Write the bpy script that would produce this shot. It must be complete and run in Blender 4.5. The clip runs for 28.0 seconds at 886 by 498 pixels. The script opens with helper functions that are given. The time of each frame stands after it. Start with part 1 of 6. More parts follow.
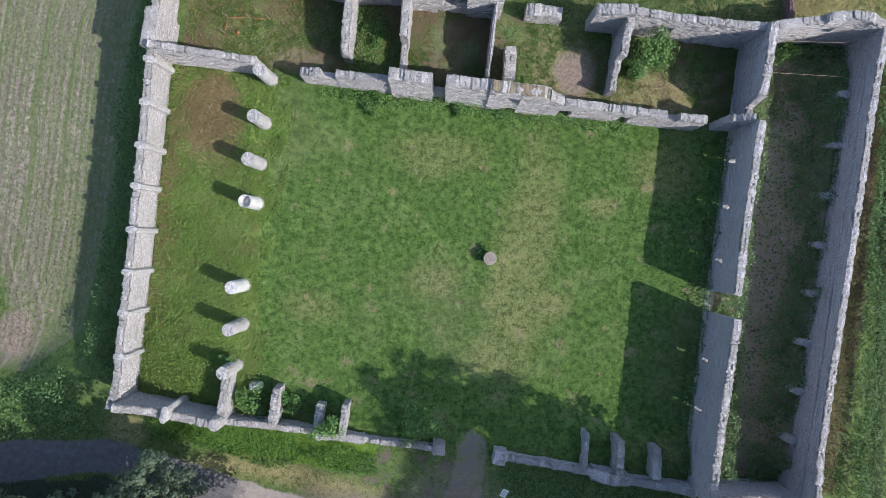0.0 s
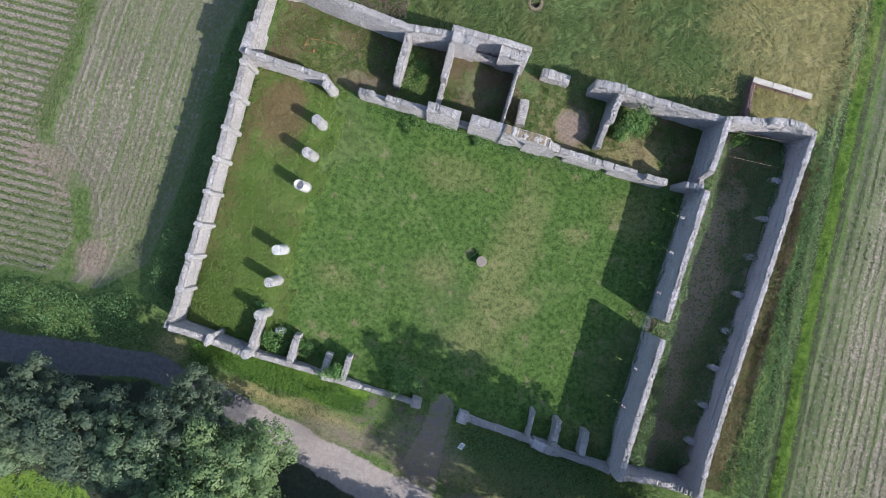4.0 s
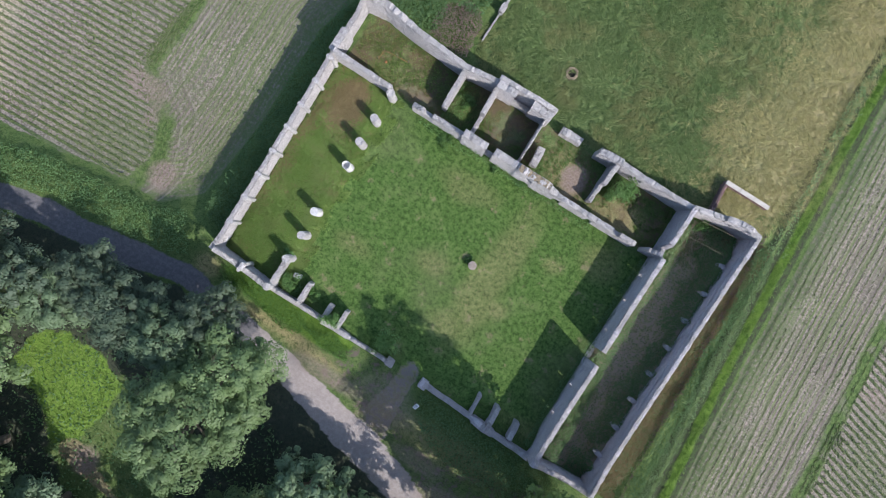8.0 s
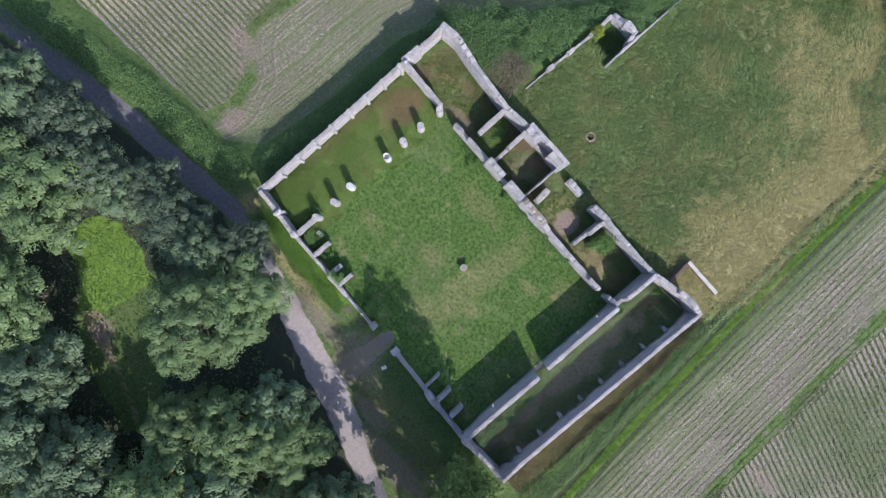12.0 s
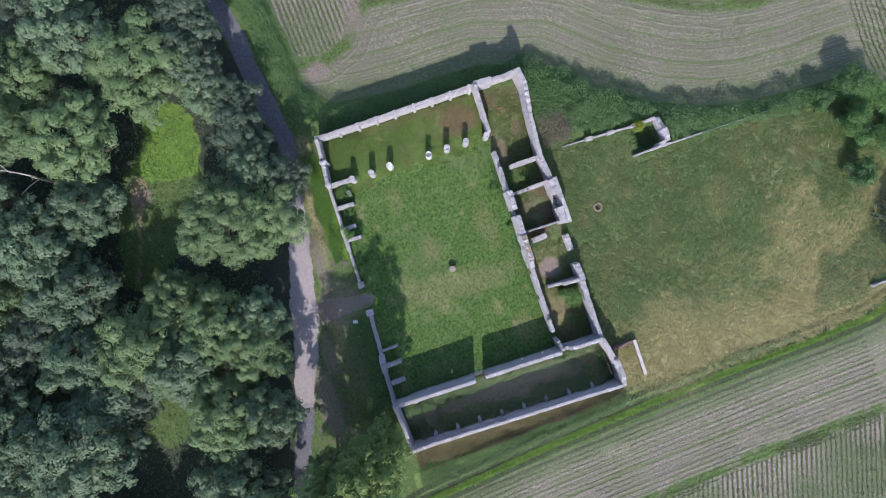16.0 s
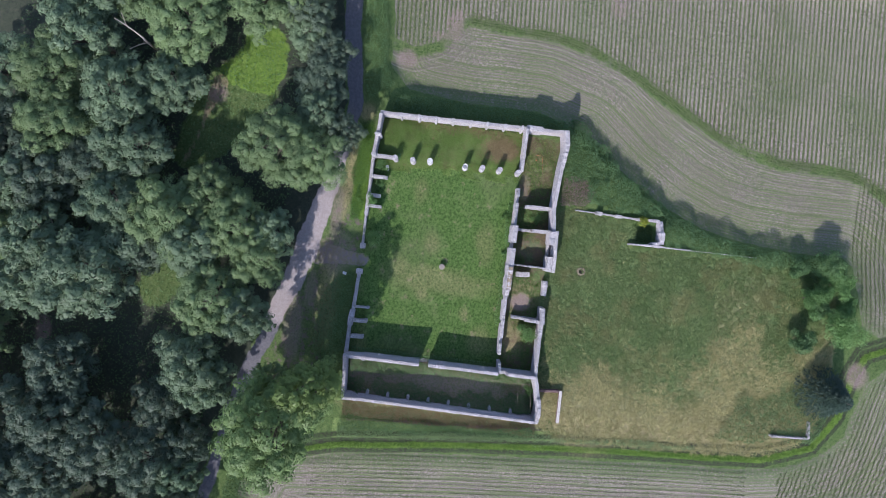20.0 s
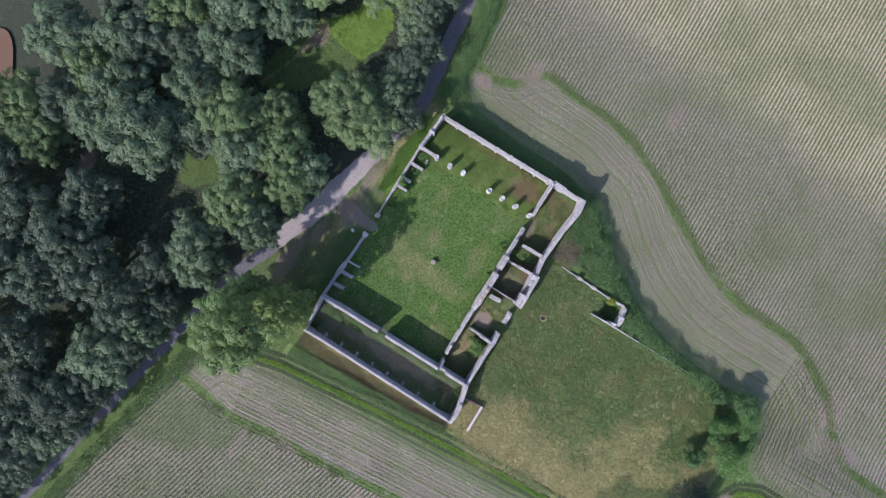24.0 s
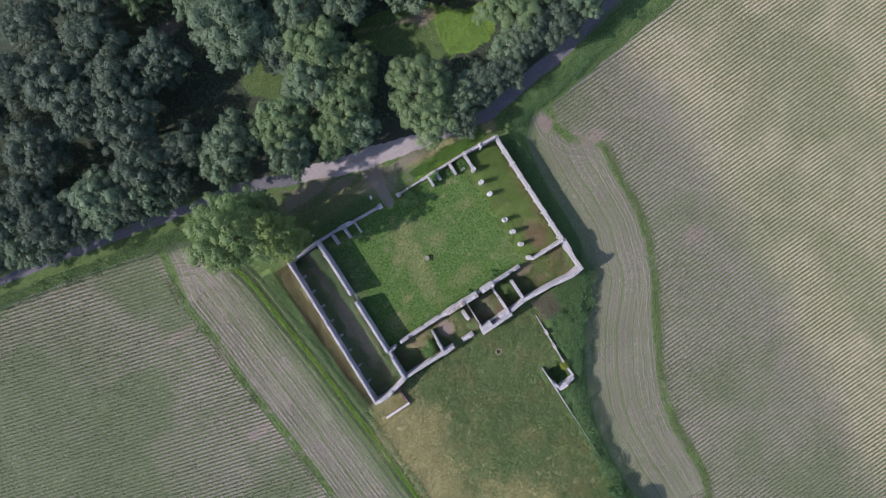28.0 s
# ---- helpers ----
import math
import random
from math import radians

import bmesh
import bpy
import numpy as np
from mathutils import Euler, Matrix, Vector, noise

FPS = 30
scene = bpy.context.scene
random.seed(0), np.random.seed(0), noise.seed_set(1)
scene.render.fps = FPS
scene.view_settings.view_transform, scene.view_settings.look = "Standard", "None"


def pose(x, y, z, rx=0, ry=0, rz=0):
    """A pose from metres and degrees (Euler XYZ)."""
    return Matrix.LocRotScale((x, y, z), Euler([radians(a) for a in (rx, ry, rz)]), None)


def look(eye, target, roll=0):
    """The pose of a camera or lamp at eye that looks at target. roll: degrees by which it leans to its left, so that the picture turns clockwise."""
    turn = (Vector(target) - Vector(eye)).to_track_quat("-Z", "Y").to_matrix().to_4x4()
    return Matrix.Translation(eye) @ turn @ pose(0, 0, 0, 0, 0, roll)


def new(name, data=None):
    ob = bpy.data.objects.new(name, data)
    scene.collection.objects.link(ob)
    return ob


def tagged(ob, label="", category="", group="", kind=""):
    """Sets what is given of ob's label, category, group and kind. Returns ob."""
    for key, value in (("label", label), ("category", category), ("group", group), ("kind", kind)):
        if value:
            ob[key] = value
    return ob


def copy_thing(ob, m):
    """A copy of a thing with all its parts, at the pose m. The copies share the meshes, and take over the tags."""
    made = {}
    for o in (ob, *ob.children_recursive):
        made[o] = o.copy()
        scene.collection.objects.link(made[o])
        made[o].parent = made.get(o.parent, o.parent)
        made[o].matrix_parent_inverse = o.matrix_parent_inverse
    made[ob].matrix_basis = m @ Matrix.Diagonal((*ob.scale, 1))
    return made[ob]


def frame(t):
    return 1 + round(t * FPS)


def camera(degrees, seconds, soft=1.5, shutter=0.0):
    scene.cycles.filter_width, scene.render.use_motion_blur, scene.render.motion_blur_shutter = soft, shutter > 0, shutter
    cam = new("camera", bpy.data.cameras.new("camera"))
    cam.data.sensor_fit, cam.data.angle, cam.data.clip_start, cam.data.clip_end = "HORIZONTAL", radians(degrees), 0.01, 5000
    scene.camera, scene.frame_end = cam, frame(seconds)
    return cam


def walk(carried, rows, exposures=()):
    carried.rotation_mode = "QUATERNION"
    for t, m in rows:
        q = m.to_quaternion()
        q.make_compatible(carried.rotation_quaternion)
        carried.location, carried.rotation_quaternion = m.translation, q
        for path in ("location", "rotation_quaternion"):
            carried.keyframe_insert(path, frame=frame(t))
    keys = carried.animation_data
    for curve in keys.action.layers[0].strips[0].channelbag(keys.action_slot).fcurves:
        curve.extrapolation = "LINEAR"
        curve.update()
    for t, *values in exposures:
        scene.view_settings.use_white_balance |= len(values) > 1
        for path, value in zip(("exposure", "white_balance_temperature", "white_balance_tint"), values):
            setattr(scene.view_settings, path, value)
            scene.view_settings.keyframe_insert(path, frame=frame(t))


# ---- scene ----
cam = camera(76.0, 28.0, soft=0.75)
# seconds, x, y, height, heading, and the small tilts off the plumb line
ROWS = [
    (0.0, -0.00, 0.00, 40.50, 7.28, -1.10, -0.29),
    (0.5, -0.09, -0.02, 41.73, 8.23, -1.08, -0.34),
    (1.0, -0.18, -0.04, 42.96, 9.20, -1.07, -0.40),
    (1.5, -0.27, -0.06, 44.20, 10.15, -1.05, -0.45),
    (2.0, -0.36, -0.09, 45.48, 11.28, -1.04, -0.51),
    (2.5, -0.44, -0.11, 46.78, 12.54, -1.02, -0.56),
    (3.0, -0.52, -0.14, 48.12, 13.87, -1.01, -0.61),
    (3.5, -0.60, -0.18, 49.48, 15.31, -1.00, -0.61),
    (5.5, -0.86, -0.36, 54.86, 22.39, -0.99, -0.60),
    (6.0, -0.91, -0.41, 56.23, 24.38, -0.99, -0.60),
    (6.5, -0.96, -0.46, 57.60, 26.41, -0.99, -0.60),
    (7.0, -1.00, -0.52, 58.98, 28.44, -0.99, -0.60),
    (7.5, -1.04, -0.57, 60.37, 30.50, -0.98, -0.60),
    (8.0, -1.07, -0.63, 61.76, 32.51, -0.98, -0.60),
    (8.5, -1.09, -0.69, 63.17, 34.56, -0.97, -0.58),
    (9.0, -1.11, -0.74, 64.58, 36.64, -0.97, -0.57),
    (9.5, -1.13, -0.80, 66.00, 38.66, -0.96, -0.55),
    (10.0, -1.14, -0.85, 67.41, 40.69, -0.95, -0.54),
    (10.5, -1.14, -0.91, 68.83, 42.80, -0.94, -0.52),
    (11.0, -1.14, -0.97, 70.27, 44.96, -0.93, -0.51),
    (11.5, -1.14, -1.03, 71.71, 47.11, -0.92, -0.49),
    (13.5, -1.11, -1.26, 77.39, 56.65, -0.89, -0.43),
    (14.0, -1.09, -1.32, 78.78, 59.73, -0.88, -0.42),
    (14.5, -1.08, -1.39, 80.16, 62.79, -0.89, -0.42),
    (15.0, -1.06, -1.45, 81.52, 65.87, -0.90, -0.42),
    (15.5, -1.04, -1.52, 82.87, 68.98, -0.90, -0.42),
    (16.0, -1.02, -1.58, 84.22, 72.08, -0.91, -0.42),
    (16.5, -1.00, -1.65, 85.55, 75.17, -0.92, -0.42),
    (17.0, -0.98, -1.71, 86.92, 78.29, -0.93, -0.43),
    (17.5, -0.96, -1.77, 88.29, 81.42, -0.93, -0.43),
    (18.0, -0.94, -1.84, 89.65, 84.56, -0.94, -0.43),
    (18.5, -0.91, -1.90, 91.05, 87.65, -0.95, -0.43),
    (19.0, -0.88, -1.96, 92.45, 90.82, -0.96, -0.43),
    (19.5, -0.85, -2.01, 93.88, 93.92, -0.96, -0.43),
    (20.0, -0.82, -2.07, 95.33, 97.03, -0.97, -0.44),
    (20.5, -0.79, -2.12, 96.81, 100.14, -0.98, -0.44),
    (21.0, -0.75, -2.17, 98.31, 103.28, -0.98, -0.44),
    (21.5, -0.72, -2.22, 99.84, 106.38, -0.99, -0.45),
    (23.5, -0.57, -2.42, 106.03, 118.95, -1.00, -0.46),
    (24.0, -0.53, -2.46, 107.35, 122.12, -1.01, -0.47),
    (24.5, -0.49, -2.51, 108.54, 125.26, -1.01, -0.47),
    (25.0, -0.45, -2.57, 109.63, 128.44, -1.02, -0.47),
    (25.5, -0.41, -2.62, 110.55, 131.62, -1.01, -0.47),
    (26.0, -0.38, -2.68, 111.18, 134.82, -1.01, -0.47),
    (26.5, -0.34, -2.74, 111.64, 138.04, -1.01, -0.46),
    (27.0, -0.31, -2.80, 111.96, 141.24, -1.00, -0.46),
    (27.5, -0.27, -2.86, 112.19, 144.47, -1.00, -0.46),
    (28.0, -0.24, -2.92, 112.34, 147.71, -1.00, -0.45),
]
walk(cam, [(t, pose(x, y, z, 0, 0, turn) @ pose(0, 0, 0, a) @ pose(0, 0, 0, 0, b)) for t, x, y, z, turn, a, b in ROWS],
     [(0.0, 0.52, 6500, 10), (8.0, 0.53, 6400, 12), (14.0, 0.51, 6200, 17), (20.0, 0.47, 6050, 20), (24.0, 0.38, 6150, 21), (28.0, 0.30, 6250, 22)])

# world and sun
SUN_EL, SUN_AZ = 37.5, 105.8
world = bpy.data.worlds.new("sky")
scene.world = world
world.use_nodes = True
wn = world.node_tree.nodes
sky = wn.new("ShaderNodeTexSky")
sky.sky_type, sky.sun_disc = "NISHITA", False
sky.sun_elevation, sky.sun_rotation = radians(SUN_EL), radians(SUN_AZ)
world.node_tree.links.new(sky.outputs[0], wn["Background"].inputs[0])
wn["Background"].inputs[1].default_value = 0.15
sun = new("sun", bpy.data.lights.new("sun", "SUN"))
sun.data.energy, sun.data.angle, sun.data.color = 3.35, radians(0.5), (1.0, 0.96, 0.925)
SUN_DIR = Vector((math.sin(radians(SUN_AZ)) * math.cos(radians(SUN_EL)), math.cos(radians(SUN_AZ)) * math.cos(radians(SUN_EL)), math.sin(radians(SUN_EL))))
sun.matrix_world = look(SUN_DIR * 200, (0, 0, 0))

# ---------------------------------------------------------------- tools
RNG = np.random.default_rng(7)


def vnoise(x, y, size, seed=0):
    """Smooth value noise, 0 to 1, with lumps about size metres across."""
    x, y = np.asarray(x, float) / size + 1000.5, np.asarray(y, float) / size + 1000.5
    i, j = np.floor(x).astype(np.int64), np.floor(y).astype(np.int64)
    u, v = x - i, y - j
    u, v = u * u * (3 - 2 * u), v * v * (3 - 2 * v)

    def h(a, b):
        n = (a * 374761393 + b * 668265263 + seed * 982451653) & 0x7FFFFFFF
        n = ((n ^ (n >> 13)) * 1274126177) & 0x7FFFFFFF
        return ((n ^ (n >> 16)) & 0xFFFF) / 65535.0
    return (h(i, j) * (1 - u) + h(i + 1, j) * u) * (1 - v) + (h(i, j + 1) * (1 - u) + h(i + 1, j + 1) * u) * v


def fnoise(x, y, size, seed=0):
    return (vnoise(x, y, size, seed) * 0.55 + vnoise(x, y, size * 0.47, seed + 1) * 0.3 + vnoise(x, y, size * 0.21, seed + 2) * 0.15)


def step(x, a, b):
    t = np.clip((np.asarray(x, float) - a) / (b - a), 0, 1)
    return t * t * (3 - 2 * t)


def poly_d(pts, X, Y):
    """Signed distance to a polygon, positive inside."""
    P = np.array(pts, float)
    d = np.full(X.shape, 1e9)
    inside = np.zeros(X.shape, bool)
    for (x0, y0), (x1, y1) in zip(P, np.roll(P, -1, 0)):
        ex, ey = x1 - x0, y1 - y0
        t = np.clip(((X - x0) * ex + (Y - y0) * ey) / (ex * ex + ey * ey), 0, 1)
        d = np.minimum(d, np.hypot(X - x0 - t * ex, Y - y0 - t * ey))
        if y0 != y1:
            inside ^= ((y0 > Y) != (y1 > Y)) & (X < (x1 - x0) * (Y - y0) / (y1 - y0) + x0)
    return np.where(inside, d, -d)


def line_d(pts, X, Y):
    """Distance to a polyline, and the value of its third column at the nearest point."""
    P = np.array(pts, float)
    d, w = np.full(X.shape, 1e9), np.zeros(X.shape)
    for a, b in zip(P[:-1], P[1:]):
        e = b - a
        t = np.clip(((X - a[0]) * e[0] + (Y - a[1]) * e[1]) / (e[0] ** 2 + e[1] ** 2), 0, 1)
        q = np.hypot(X - a[0] - t * e[0], Y - a[1] - t * e[1])
        near = q < d
        d = np.where(near, q, d)
        if P.shape[1] > 2:
            w = np.where(near, a[2] + t * e[2], w)
    return d, w


def mesh_np(name, V, F, smooth=False):
    """A mesh from arrays: V (n, 3), F (m, k)."""
    V, F = np.asarray(V, np.float32), np.asarray(F, np.int32)
    me = bpy.data.meshes.new(name)
    me.vertices.add(len(V))
    me.vertices.foreach_set("co", V.ravel())
    k = F.shape[1]
    me.loops.add(F.size)
    me.loops.foreach_set("vertex_index", F.ravel())
    me.polygons.add(len(F))
    me.polygons.foreach_set("loop_start", np.arange(0, F.size, k, dtype=np.int32))
    me.polygons.foreach_set("use_smooth", np.full(len(F), smooth))
    me.update(calc_edges=True)
    me.validate()
    return me


def part(name, bm, material, parent, label=""):
    """Links a bmesh, or a mesh, as one object under parent."""
    if isinstance(bm, bmesh.types.BMesh):
        me = bpy.data.meshes.new(name)
        bm.to_mesh(me)
        bm.free()
    else:
        me = bm
    if material and not me.materials:
        me.materials.append(material)
    ob = new(name, me)
    ob.parent = parent
    return tagged(ob, label)


def thing(name, label, category, at=(0, 0, 0), group="", kind="", rz=0):
    ob = new(name)
    ob.empty_display_size = 0.2
    ob.matrix_basis = pose(*at, 0, 0, rz)
    return tagged(ob, label, category, group, kind)


def leaves(P, D, L, W, lift=0.25, roll=None):
    """Diamond leaves from P along D (n, 3), of length L and width W."""
    n = len(P)
    D = D / np.linalg.norm(D, axis=1, keepdims=True)
    R = RNG.normal(size=(n, 3)) if roll is None else roll
    S = np.cross(D, R)
    S /= np.linalg.norm(S, axis=1, keepdims=True) + 1e-9
    N = np.cross(S, D)
    L, W = np.broadcast_to(L, n)[:, None], np.broadcast_to(W, n)[:, None]
    mid = P + D * L * 0.5 + N * L * lift * 0.4
    V = np.stack([P, mid - S * W / 2, P + D * L, mid + S * W / 2], 1).reshape(-1, 3)
    return V, np.arange(4 * n).reshape(n, 4)


def join(*pairs):
    Vs, Fs, k = [], [], 0
    for V, F in pairs:
        Vs.append(V)
        Fs.append(np.asarray(F) + k)
        k += len(V)
    return np.concatenate(Vs), np.concatenate(Fs)


# ---------------------------------------------------------------- materials
def material(name, rough=0.9):
    m = bpy.data.materials.new(name)
    m.use_nodes = True
    nt = m.node_tree
    b = nt.nodes["Principled BSDF"]
    b.inputs["Roughness"].default_value = rough
    b.inputs["Specular IOR Level"].default_value = 0.25
    return m, nt, b


def node(nt, kind, **kw):
    n = nt.nodes.new(kind)
    for k, v in kw.items():
        n.inputs[k].default_value = v
    return n


def noise_tex(nt, size, detail=4.0, rough=0.6, coord="Object", stretch=None, distort=0.0):
    tc = nt.nodes.new("ShaderNodeTexCoord")
    src = tc.outputs[coord]
    if stretch:
        mp = nt.nodes.new("ShaderNodeMapping")
        mp.inputs["Scale"].default_value = stretch
        nt.links.new(src, mp.inputs[0])
        src = mp.outputs[0]
    n = node(nt, "ShaderNodeTexNoise", Scale=1.0 / size, Detail=detail, Roughness=rough, Distortion=distort)
    nt.links.new(src, n.inputs["Vector"])
    return n.outputs[0]


def rng_map(nt, src, a, b, lo=0.0, hi=1.0):
    n = node(nt, "ShaderNodeMapRange")
    n.interpolation_type = "SMOOTHSTEP"
    for i, v in enumerate((a, b, lo, hi)):
        n.inputs[i + 1].default_value = v
    nt.links.new(src, n.inputs[0])
    return n.outputs[0]


def put(nt, val, socket):
    if isinstance(val, (tuple, list)):
        socket.default_value = (*val, 1.0) if len(val) == 3 else val
    elif isinstance(val, (int, float)):
        socket.default_value = val
    else:
        nt.links.new(val, socket)


def mixc(nt, fac, a, b, blend="MIX"):
    n = nt.nodes.new("ShaderNodeMix")
    n.data_type, n.blend_type = "RGBA", blend
    put(nt, fac, n.inputs[0])
    put(nt, a, n.inputs[6])
    put(nt, b, n.inputs[7])
    return n.outputs[2]


def mathn(nt, op, a, b=0.0):
    n = nt.nodes.new("ShaderNodeMath")
    n.operation = op
    put(nt, a, n.inputs[0])
    put(nt, b, n.inputs[1])
    return n.outputs[0]


def bump(nt, b, height, strength=0.5, distance=0.05):
    n = node(nt, "ShaderNodeBump", Strength=strength, Distance=distance)
    nt.links.new(height, n.inputs["Height"])
    nt.links.new(n.outputs[0], b.inputs["Normal"])


def stone_material(name, pale, dark, lichen, courses=True, band=0.17):
    """Coursed rubble: pale stones, darker joints, grey and ochre weathering."""
    m, nt, b = material(name, 0.92)
    fine = noise_tex(nt, 0.05, 4, 0.75)
    flat = noise_tex(nt, 0.13, 5, 0.75, stretch=(0.75, 0.75, 1.9) if courses else (1, 1, 1))
    big = noise_tex(nt, 1.6, 5, 0.65)
    tc = nt.nodes.new("ShaderNodeTexCoord")
    mp = nt.nodes.new("ShaderNodeMapping")
    mp.inputs["Scale"].default_value = (1, 1, 2.1) if courses else (1, 1, 1)
    nt.links.new(tc.outputs["Object"], mp.inputs[0])
    vo = node(nt, "ShaderNodeTexVoronoi", Scale=1 / band, Randomness=0.9)
    nt.links.new(mp.outputs[0], vo.inputs["Vector"])
    ve = node(nt, "ShaderNodeTexVoronoi", Scale=1 / band, Randomness=0.9)
    ve.feature = "DISTANCE_TO_EDGE"
    nt.links.new(mp.outputs[0], ve.inputs["Vector"])
    bw = nt.nodes.new("ShaderNodeRGBToBW")
    nt.links.new(vo.outputs["Color"], bw.inputs[0])
    c = mixc(nt, rng_map(nt, flat, 0.36, 0.62), dark, pale)
    c = mixc(nt, rng_map(nt, bw.outputs[0], 0.25, 0.75, 0.0, 0.5), c, tuple(0.62 * q for q in pale))
    joint = rng_map(nt, ve.outputs["Distance"], 0.0, 0.09)
    c = mixc(nt, joint, tuple(0.7 * q for q in dark), c)
    c = mixc(nt, rng_map(nt, fine, 0.3, 0.75, 0.0, 0.6), c, tuple(min(1, 1.25 * q) for q in pale))
    c = mixc(nt, rng_map(nt, big, 0.5, 0.72, 0.0, 0.55), c, lichen)
    info = nt.nodes.new("ShaderNodeObjectInfo")
    c = mixc(nt, mathn(nt, "MULTIPLY", info.outputs["Random"], 0.28), c, tuple(0.55 * q for q in pale))
    put(nt, c, b.inputs["Base Color"])
    bump(nt, b, mathn(nt, "ADD", mathn(nt, "ADD", flat, mathn(nt, "MULTIPLY", fine, 0.5)), mathn(nt, "MULTIPLY", joint, 0.5)), 1.0, 0.07)
    return m


STONE = stone_material("coursed_limestone", (0.66, 0.63, 0.63), (0.23, 0.215, 0.22), (0.38, 0.36, 0.335))
CAP = stone_material("weathered_capping", (0.70, 0.675, 0.67), (0.27, 0.26, 0.265), (0.40, 0.39, 0.355), False)
WHITE_STONE = stone_material("white_limestone", (0.88, 0.87, 0.86), (0.74, 0.73, 0.71), (0.68, 0.67, 0.63), False)
RED_STONE = stone_material("dark_red_brick", (0.30, 0.20, 0.19), (0.14, 0.09, 0.09), (0.22, 0.18, 0.16))
GREY = stone_material("grey_limestone", (0.72, 0.68, 0.715), (0.27, 0.25, 0.28), (0.40, 0.375, 0.39))
OCHRE = stone_material("lichen_stone", (0.46, 0.38, 0.27), (0.26, 0.21, 0.15), (0.40, 0.29, 0.14), False)


def leaf_material(name, a, b_, c_, sheen=0.3, trans=0.25, dry=None):
    """Leaves whose colour differs leaf by leaf, clump by clump and plant by plant."""
    m, nt, b = material(name, 0.5)
    g = nt.nodes.new("ShaderNodeNewGeometry")
    info = nt.nodes.new("ShaderNodeObjectInfo")
    c = mixc(nt, g.outputs["Random Per Island"], a, b_)
    lump = noise_tex(nt, 2.3, 2, 0.5)
    c = mixc(nt, rng_map(nt, lump, 0.4, 0.7, 0.0, 0.65), c, c_)
    if dry:
        c = mixc(nt, rng_map(nt, noise_tex(nt, 7.0, 3, 0.6), 0.46, 0.64), c, dry)
    c = mixc(nt, mathn(nt, "MULTIPLY", info.outputs["Random"], 0.45), c, tuple(0.55 * q for q in a))
    put(nt, c, b.inputs["Base Color"])
    b.inputs["Specular IOR Level"].default_value = sheen
    tr = nt.nodes.new("ShaderNodeBsdfTranslucent")
    put(nt, mixc(nt, 0.4, c, (0.15, 0.20, 0.05)), tr.inputs[0])
    mx = nt.nodes.new("ShaderNodeMixShader")
    mx.inputs[0].default_value = trans
    nt.links.new(b.outputs[0], mx.inputs[1])
    nt.links.new(tr.outputs[0], mx.inputs[2])
    nt.links.new(mx.outputs[0], nt.nodes["Material Output"].inputs[0])
    return m


LEAF_OAK = leaf_material("oak_leaves", (0.138, 0.212, 0.086), (0.190, 0.278, 0.114), (0.172, 0.254, 0.106), trans=0.16)
LEAF_DARK = leaf_material("dark_leaves", (0.080, 0.118, 0.076), (0.112, 0.160, 0.100), (0.092, 0.136, 0.082), trans=0.16)
LEAF_GREY = leaf_material("grey_green_leaves", (0.132, 0.198, 0.110), (0.172, 0.248, 0.138), (0.150, 0.226, 0.114), trans=0.16)
LEAF_LIGHT = leaf_material("light_green_leaves", (0.150, 0.240, 0.080), (0.215, 0.315, 0.110), (0.190, 0.290, 0.092), trans=0.18)
LEAF_YELL2 = leaf_material("fresh_green_leaves", (0.165, 0.250, 0.066), (0.23, 0.32, 0.10), (0.20, 0.285, 0.08), trans=0.18)
LEAF_YELLOW = leaf_material("yellow_green_leaves", (0.24, 0.30, 0.03), (0.36, 0.40, 0.05), (0.32, 0.37, 0.04))
LEAF_FIR = leaf_material("fir_needles", (0.03, 0.06, 0.045), (0.055, 0.09, 0.06), (0.04, 0.075, 0.055), trans=0.1)
SHRUB = leaf_material("shrub_leaves", (0.112, 0.232, 0.069), (0.207, 0.370, 0.121), (0.173, 0.320, 0.095))
NETTLE = leaf_material("nettle_leaves", (0.090, 0.185, 0.070), (0.168, 0.288, 0.112), (0.140, 0.255, 0.092))
REED = leaf_material("pale_weed_leaves", (0.170, 0.272, 0.112), (0.245, 0.365, 0.165), (0.215, 0.325, 0.132))
DEAD = leaf_material("dead_stem_leaves", (0.169, 0.112, 0.111), (0.286, 0.206, 0.195), (0.234, 0.150, 0.143))
CROP = leaf_material("crop_leaves", (0.125, 0.165, 0.065), (0.205, 0.250, 0.105), (0.165, 0.210, 0.085))
GRASS_LAWN = leaf_material("lawn_blades", (0.082, 0.160, 0.034), (0.150, 0.248, 0.064), (0.124, 0.198, 0.056), 0.2, 0.3)
GRASS_LONG = leaf_material("long_grass_blades", (0.085, 0.150, 0.045), (0.300, 0.385, 0.155), (0.165, 0.255, 0.088), 0.2, 0.3, (0.28, 0.29, 0.12))
GRASS_ROUGH = leaf_material("rough_grass_blades", (0.175, 0.290, 0.066), (0.280, 0.410, 0.115), (0.300, 0.370, 0.130), 0.2, 0.35)
GRASS_DRY = leaf_material("dry_grass_blades", (0.32, 0.30, 0.125), (0.54, 0.50, 0.235), (0.43, 0.385, 0.175), 0.2, 0.25)
GRASS_LUSH = leaf_material("lush_grass_blades", (0.085, 0.190, 0.042), (0.150, 0.285, 0.072), (0.128, 0.250, 0.060), 0.2, 0.3)

GRASS_BROWN = leaf_material("brown_grass_blades", (0.23, 0.175, 0.088), (0.40, 0.315, 0.165), (0.29, 0.235, 0.11), 0.2, 0.25)

